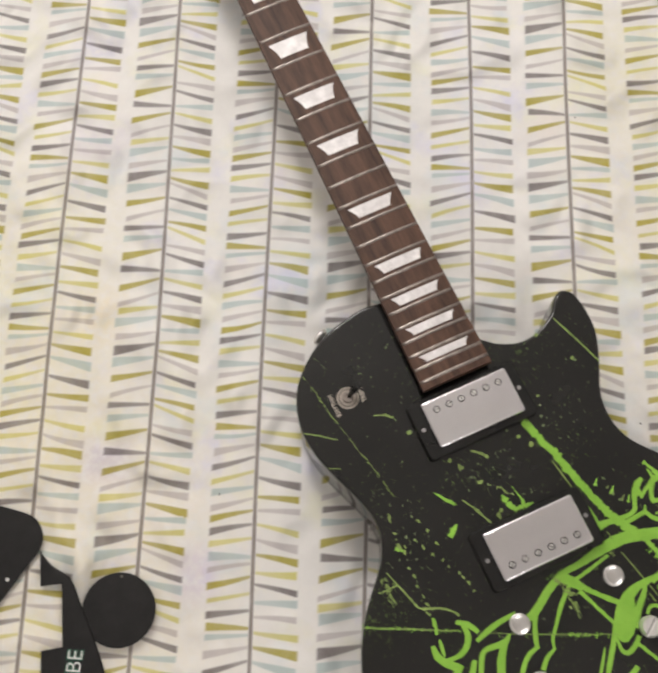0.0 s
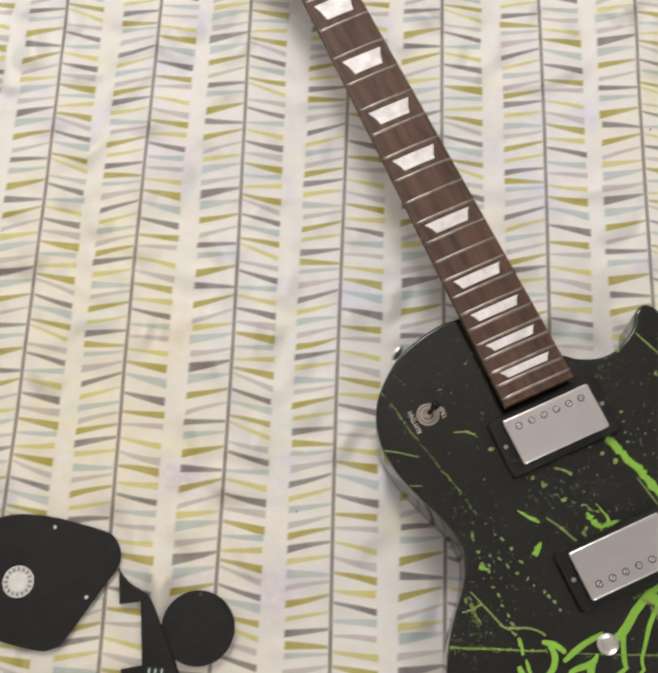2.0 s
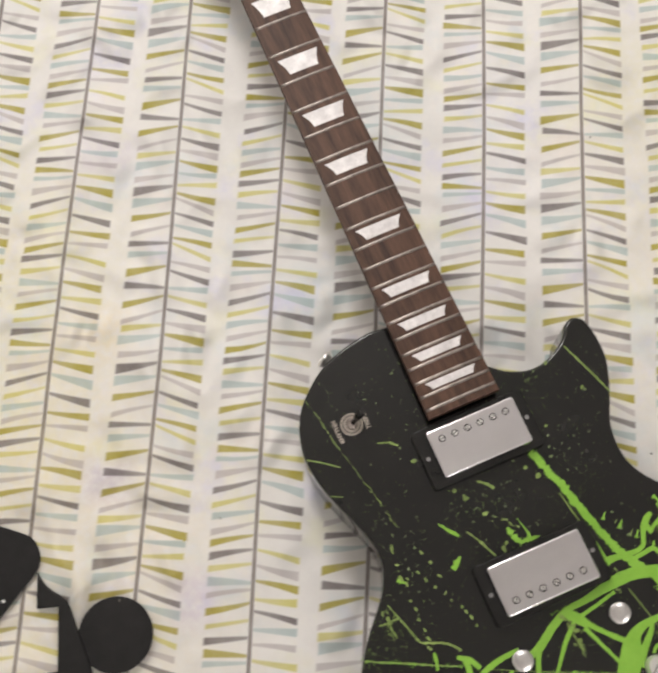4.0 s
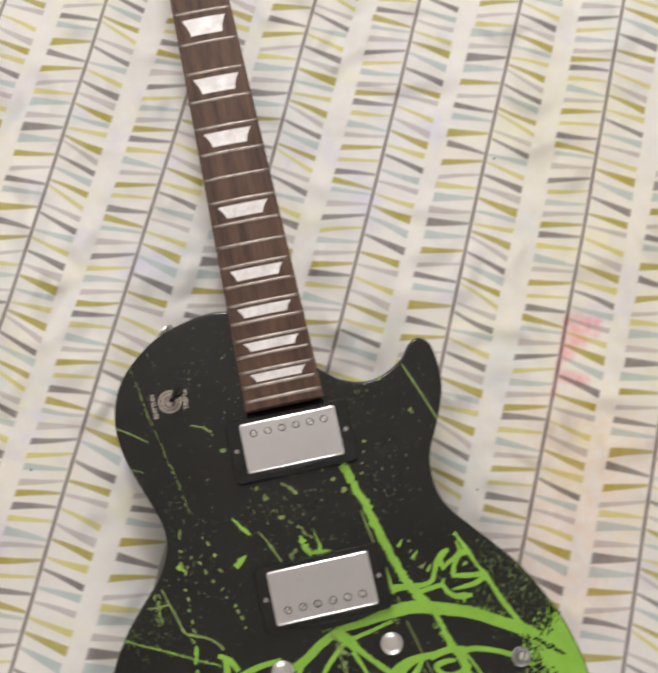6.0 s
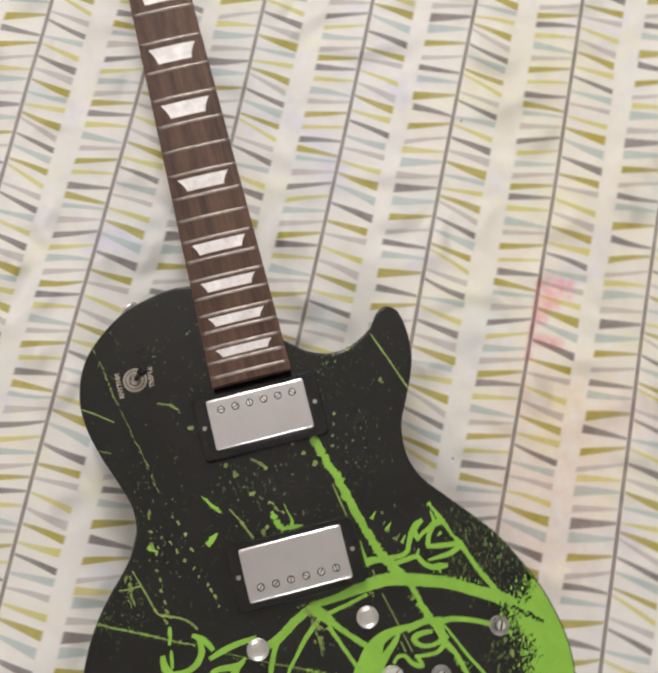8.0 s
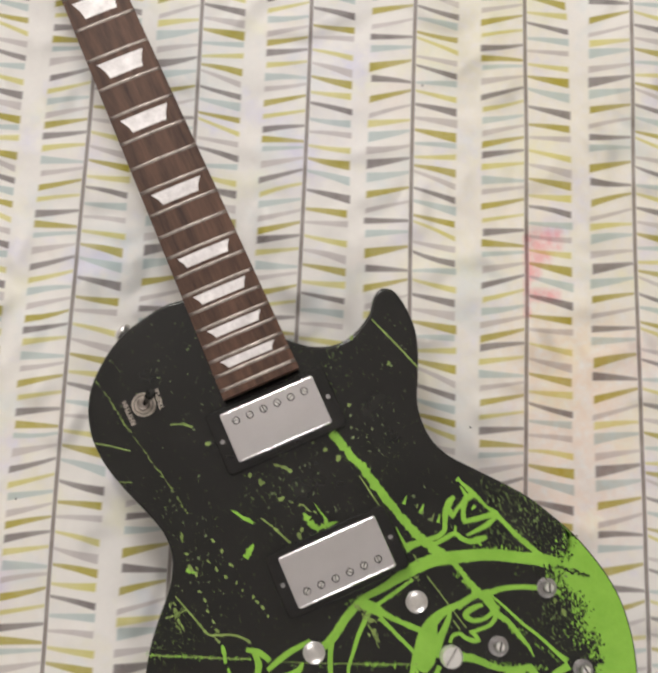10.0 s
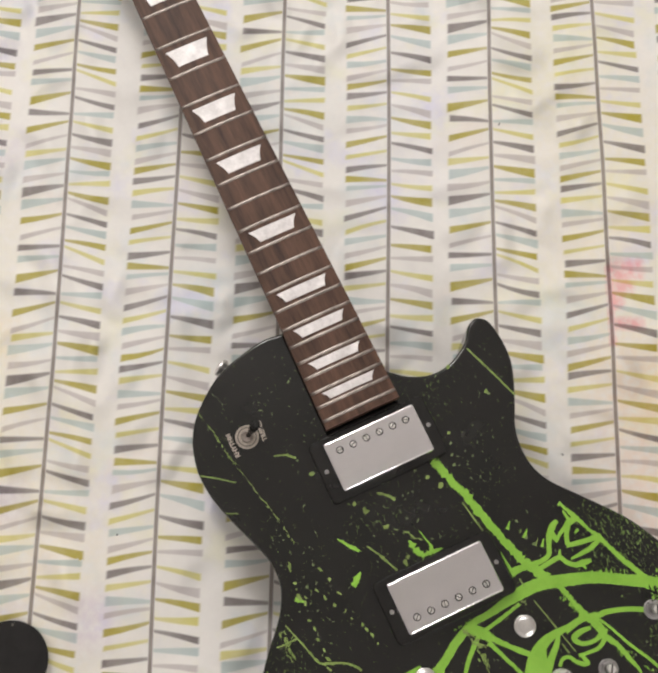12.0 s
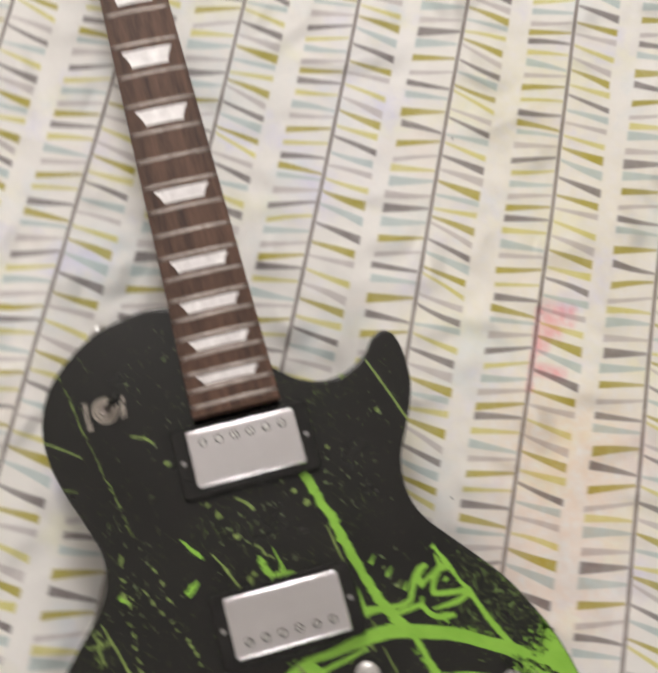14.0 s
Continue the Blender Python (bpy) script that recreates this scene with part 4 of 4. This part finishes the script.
def artwork(guitar, outline):
    rng = random.Random(5)
    for k, (path, widths, ragged) in enumerate(STROKES):
        bm = bmesh.new()
        ribbon(bm, numbers(path), [float(w) / 1000 for w in widths.split()], ragged, TOP + 0.00020 + 0.000006 * k, rng)
        thin = max(float(w) for w in widths.split()) < 2.4
        part("paint_stroke", bm, DULL_GREEN if thin else GREEN, guitar)
    for path, count, width in SCRATCHES:
        bm = bmesh.new()
        pts = spline(numbers(path), 20)
        for step in range(count):
            k = rng.randrange(len(pts) - 1)
            p, t = pts[k], pts[k + 1] - pts[k]
            scatter = 0.0004 if width < 1.05 else 0.0013
            if width > 0:
                blob(bm, p[0] + rng.gauss(0, scatter), p[1] + rng.gauss(0, scatter), width / 1000 * rng.uniform(0.2, 0.5), TOP + 0.00052 + 0.000003 * step, rng, rng.uniform(1.4, 4.2), math.atan2(t[1], t[0]) + rng.gauss(0, 0.2))
            else:
                # bristle marks standing across the line
                blob(bm, p[0] + rng.gauss(0, 0.0008), p[1] + rng.gauss(0, 0.0008), rng.uniform(0.00022, 0.00045), TOP + 0.00052 + 0.000003 * step, rng, -width * rng.uniform(0.8, 2.2), math.radians(62) + rng.gauss(0, 0.3))
        part("paint_scratch", bm, DULL_GREEN if width > 0 else GREEN, guitar)["kind"] = "stuff"
    for k, (x, y, r) in enumerate(numbers(SPOTS)):
        bm = bmesh.new()
        blob(bm, x, y, r, TOP + 0.00070 + 0.000006 * k, rng, rng.uniform(1, 1.6), rng.uniform(0, 3))
        part("paint_spot", bm, DULL_GREEN if r > 0.00125 else OVERSPRAY, guitar)
    for k, (x, y, r) in enumerate(numbers(DROPS)):
        bm = bmesh.new()
        blob(bm, x, y, r, TOP + 0.00070 + 0.000006 * k, rng, rng.uniform(1.3, 2.5), math.radians(105) + rng.gauss(0, 0.3))
        if rng.random() < 0.5:
            blob(bm, x + rng.gauss(0, 0.0015), y + rng.gauss(0, 0.0022), r * 0.4, TOP + 0.00072 + 0.000006 * k, rng, 1.8, rng.uniform(0, 3))
        part("paint_drop", bm, DULL_GREEN, guitar)
    # the solid lime edge of the lower treble bout
    inner = spline(numbers(RIM_EDGE), 14)
    drawn = inset(outline, 0.0014)
    edge = sorted((p for p in drawn if p[0] > 0.1 and -0.150 < p[1] < 0.0015), key=lambda p: -p[1])
    bm, rows, count = bmesh.new(), [], 260
    for k in range(count + 1):
        u, v = k / count * (len(inner) - 1), k / count * (len(edge) - 1)
        a, c = min(int(u), len(inner) - 2), min(int(v), len(edge) - 2)
        p = inner[a] + (inner[a + 1] - inner[a]) * (u - a)
        q = edge[c] + (edge[c + 1] - edge[c]) * (v - c)
        p = p + (q - p) * (0.10 * noise.noise((k * 0.11, 3.1, 0)) + rng.uniform(-0.05, 0.05))
        rows.append((bm.verts.new((*p, TOP + 0.00012)), bm.verts.new((*q, TOP + 0.00012))))
    for (a, c), (d, e) in zip(rows, rows[1:]):
        bm.faces.new((a, d, e, c))
    part("paint_edge", bm, GREEN, guitar, "solid lime green edge of the lower bout")
    # specks of paint outside its ragged edge and bare specks inside it
    for name, mat, lo, hi, count in (("paint_fleck", GREEN, -0.013, 0.0015, 330), ("bare_fleck", LACQUER, -0.001, 0.005, 110)):
        bm = bmesh.new()
        for k in range(count):
            u = rng.uniform(0.0, 0.86) * (len(inner) - 1)
            p = inner[int(u)]
            along = inner[min(int(u) + 1, len(inner) - 1)] - p
            out = np.array((-along[1], along[0])) / max(np.linalg.norm(along), 1e-9)
            shift = rng.triangular(lo, hi, 0.0)
            p = p + out * shift + along * rng.uniform(0, 1)
            if p[0] < 0.165:
                blob(bm, p[0], p[1], rng.uniform(0.00025, 0.0008), TOP + 0.00034 + 0.0000006 * k, rng, rng.uniform(1, 2.2), 1.1 + rng.gauss(0, 0.5))
        part(name, bm, mat, guitar)["kind"] = "stuff"
    # dry scrapes through the lime near the top of the rim, and fine dashes of overspray across the body
    bm = bmesh.new()
    for k in range(30):
        u = k / 29
        blob(bm, 0.136 + 0.017 * u + rng.gauss(0, 0.0008), -0.026 - 0.014 * u + rng.gauss(0, 0.0009), rng.uniform(0.0004, 0.0009), TOP + 0.0009 + 0.000002 * k, rng, rng.uniform(1.0, 2.6), rng.gauss(-0.6, 0.5))
    for k in range(16):
        blob(bm, 0.128 + rng.gauss(0, 0.003), -0.026 + rng.gauss(0, 0.003), rng.uniform(0.0004, 0.0009), TOP + 0.00098 + 0.000002 * k, rng, rng.uniform(1.2, 2.6), rng.gauss(1.2, 0.4))
    part("bare_scrape", bm, LACQUER, guitar)["kind"] = "stuff"
    bm = bmesh.new()
    for x, y, sx, sy, count in ((0.060, 0.110, 0.022, 0.038, 50), (-0.010, 0.090, 0.030, 0.022, 45), (-0.075, 0.215, 0.022, 0.016, 26), (-0.048, 0.185, 0.010, 0.030, 30), (-0.090, 0.090, 0.018, 0.030, 46), (0.085, 0.165, 0.016, 0.018, 24), (0.015, -0.020, 0.040, 0.020, 26)):
        for k in range(count):
            px, py = rng.gauss(x, sx), rng.gauss(y, sy)
            if not within(drawn, px, py):
                continue
            blob(bm, px, py, rng.uniform(0.0002, 0.00045), TOP + 0.00030 + 0.0000015 * k, rng, rng.uniform(1.2, 3.6), math.radians(70) + rng.gauss(0, 0.7))
    part("overspray", bm, OVERSPRAY, guitar)["kind"] = "stuff"


def guitar():
    g = tagged(new("electric_guitar"), "black single-cut electric guitar with lime green splatter artwork and no strings", "guitar")
    outline = spline(numbers(OUTLINE), 5, True)
    body = part("body", slab(bmesh.new(), outline, ((0.003, 0.002), (0.0006, 0.0035), (0, 0.006), (0, 0.0615), (0.0003, 0.0646), (0.0009, 0.0656), (0.0022, TOP))), LACQUER, g, "black lacquered body flecked with lime paint")
    neck_parts(g)
    artwork(g, outline)
    pickup(g, 0.1434, True, -0.0004, 1.005)
    pickup(g, 0.0375, False, -0.0008, 1.025)
    hardware(g)
    return g


# ---- loose covers on the sheet ----
def anticlockwise(pts):
    area = sum(a[0] * b[1] - b[0] * a[1] for a, b in zip(pts, pts[1:] + pts[:1]))
    return pts if area > 0 else pts[::-1]


def loose_covers():
    z = 0.0022
    plate = tagged(new("control_cover"), "black plastic control cavity cover with a white ring label", "cover plate")
    shape = spline(anticlockwise(numbers("-427 271; -407 267; -382 253; -353 230; -343 219; -342 205; -349 194; -366 184; -405 160; -418 157; -431 162; -456 182; -468 200; -470 225; -460 250; -445 266")), 5, True)
    part("plate", slab(bmesh.new(), shape, ((0.0004, z), (0, z + 0.0005), (0, z + 0.0018), (0.0005, z + 0.0022))), SATIN, plate)
    label = part("ring_label", lathe(bmesh.new(), ((0.0125, 0.0), (0.0125, 0.0003)), 40, (-0.4249, 0.2164, z + 0.0022)), WHITE, plate, "round white label with a dark lettered ring")
    part("label_centre", lathe(bmesh.new(), ((0.0066, 0.0), (0.0066, 0.0002)), 32, (-0.4249, 0.2164, z + 0.0026)), WHITE, label)
    rng = random.Random(3)
    for k in range(16):
        a = 2 * math.pi * k / 16
        bm = box(bmesh.new(), -0.0012, 0.0012, -0.0016, 0.0016, 0, 0.0002)
        bm.transform(Matrix.Translation((-0.4249 + 0.0098 * math.cos(a), 0.2164 + 0.0098 * math.sin(a), z + 0.0025)) @ Euler((0, 0, a + 1.57)).to_matrix().to_4x4())
        part("label_bar", bm, DARK_STEEL, label)
    for x, y in ((-0.3837, 0.2451), (-0.3792, 0.1828), (-0.4528, 0.1864)):
        part("screw_hole_disc", lathe(bmesh.new(), ((0.0014, 0.0), (0.0014, 0.0002)), 16, (x, y, z + 0.0022)), WHITE, plate)
    disc = tagged(new("switch_cover"), "round black plastic switch cavity cover on the sheet", "cover plate")
    part("disc", lathe(bmesh.new(), ((0.0283, z), (0.0287, z + 0.0005), (0.0287, z + 0.0018), (0.0282, z + 0.0022)), 64, (-0.3075, 0.1252, 0)), SATIN, disc)
    part("screw_hole_disc", lathe(bmesh.new(), ((0.0011, 0.0), (0.0011, 0.0002)), 14, (-0.2960, 0.1480, z + 0.0022)), WASHER_SHADE, disc)
    guard = tagged(new("pickguard"), "black plastic pickguard offcut with white lettering", "pickguard")
    shape = [np.array(p) for p in anticlockwise(numbers("-348 193; -357 167; -341 162; -357 117; -373 121; -392 70; -341 55; -335 72; -333 91; -332 113; -332 127; -332.6 141; -332.4 157; -333.4 164; -337 170; -341 175; -344 180; -346 186"))]
    part("guard", slab(bmesh.new(), shape, ((0.0003, z + 0.0022), (0, z + 0.0026), (0.0001, z + 0.0030), (0.0016, z + 0.0042))), SATIN, guard)
    turned = Euler((0, 0, radians(62))).to_matrix().to_4x4()
    text_part("lettering_outline", "BE", 0.0165, Matrix.Translation((-0.3512, 0.1025, z + 0.0043)) @ turned, TEAL_INK, guard, "dark green outline", 0.05)
    text_part("lettering", "BE", 0.0165, Matrix.Translation((-0.3512, 0.1025, z + 0.0046)) @ turned, WHITE, guard, "white letters", -0.012)


room()
guitar()
loose_covers()
bed()
lint()
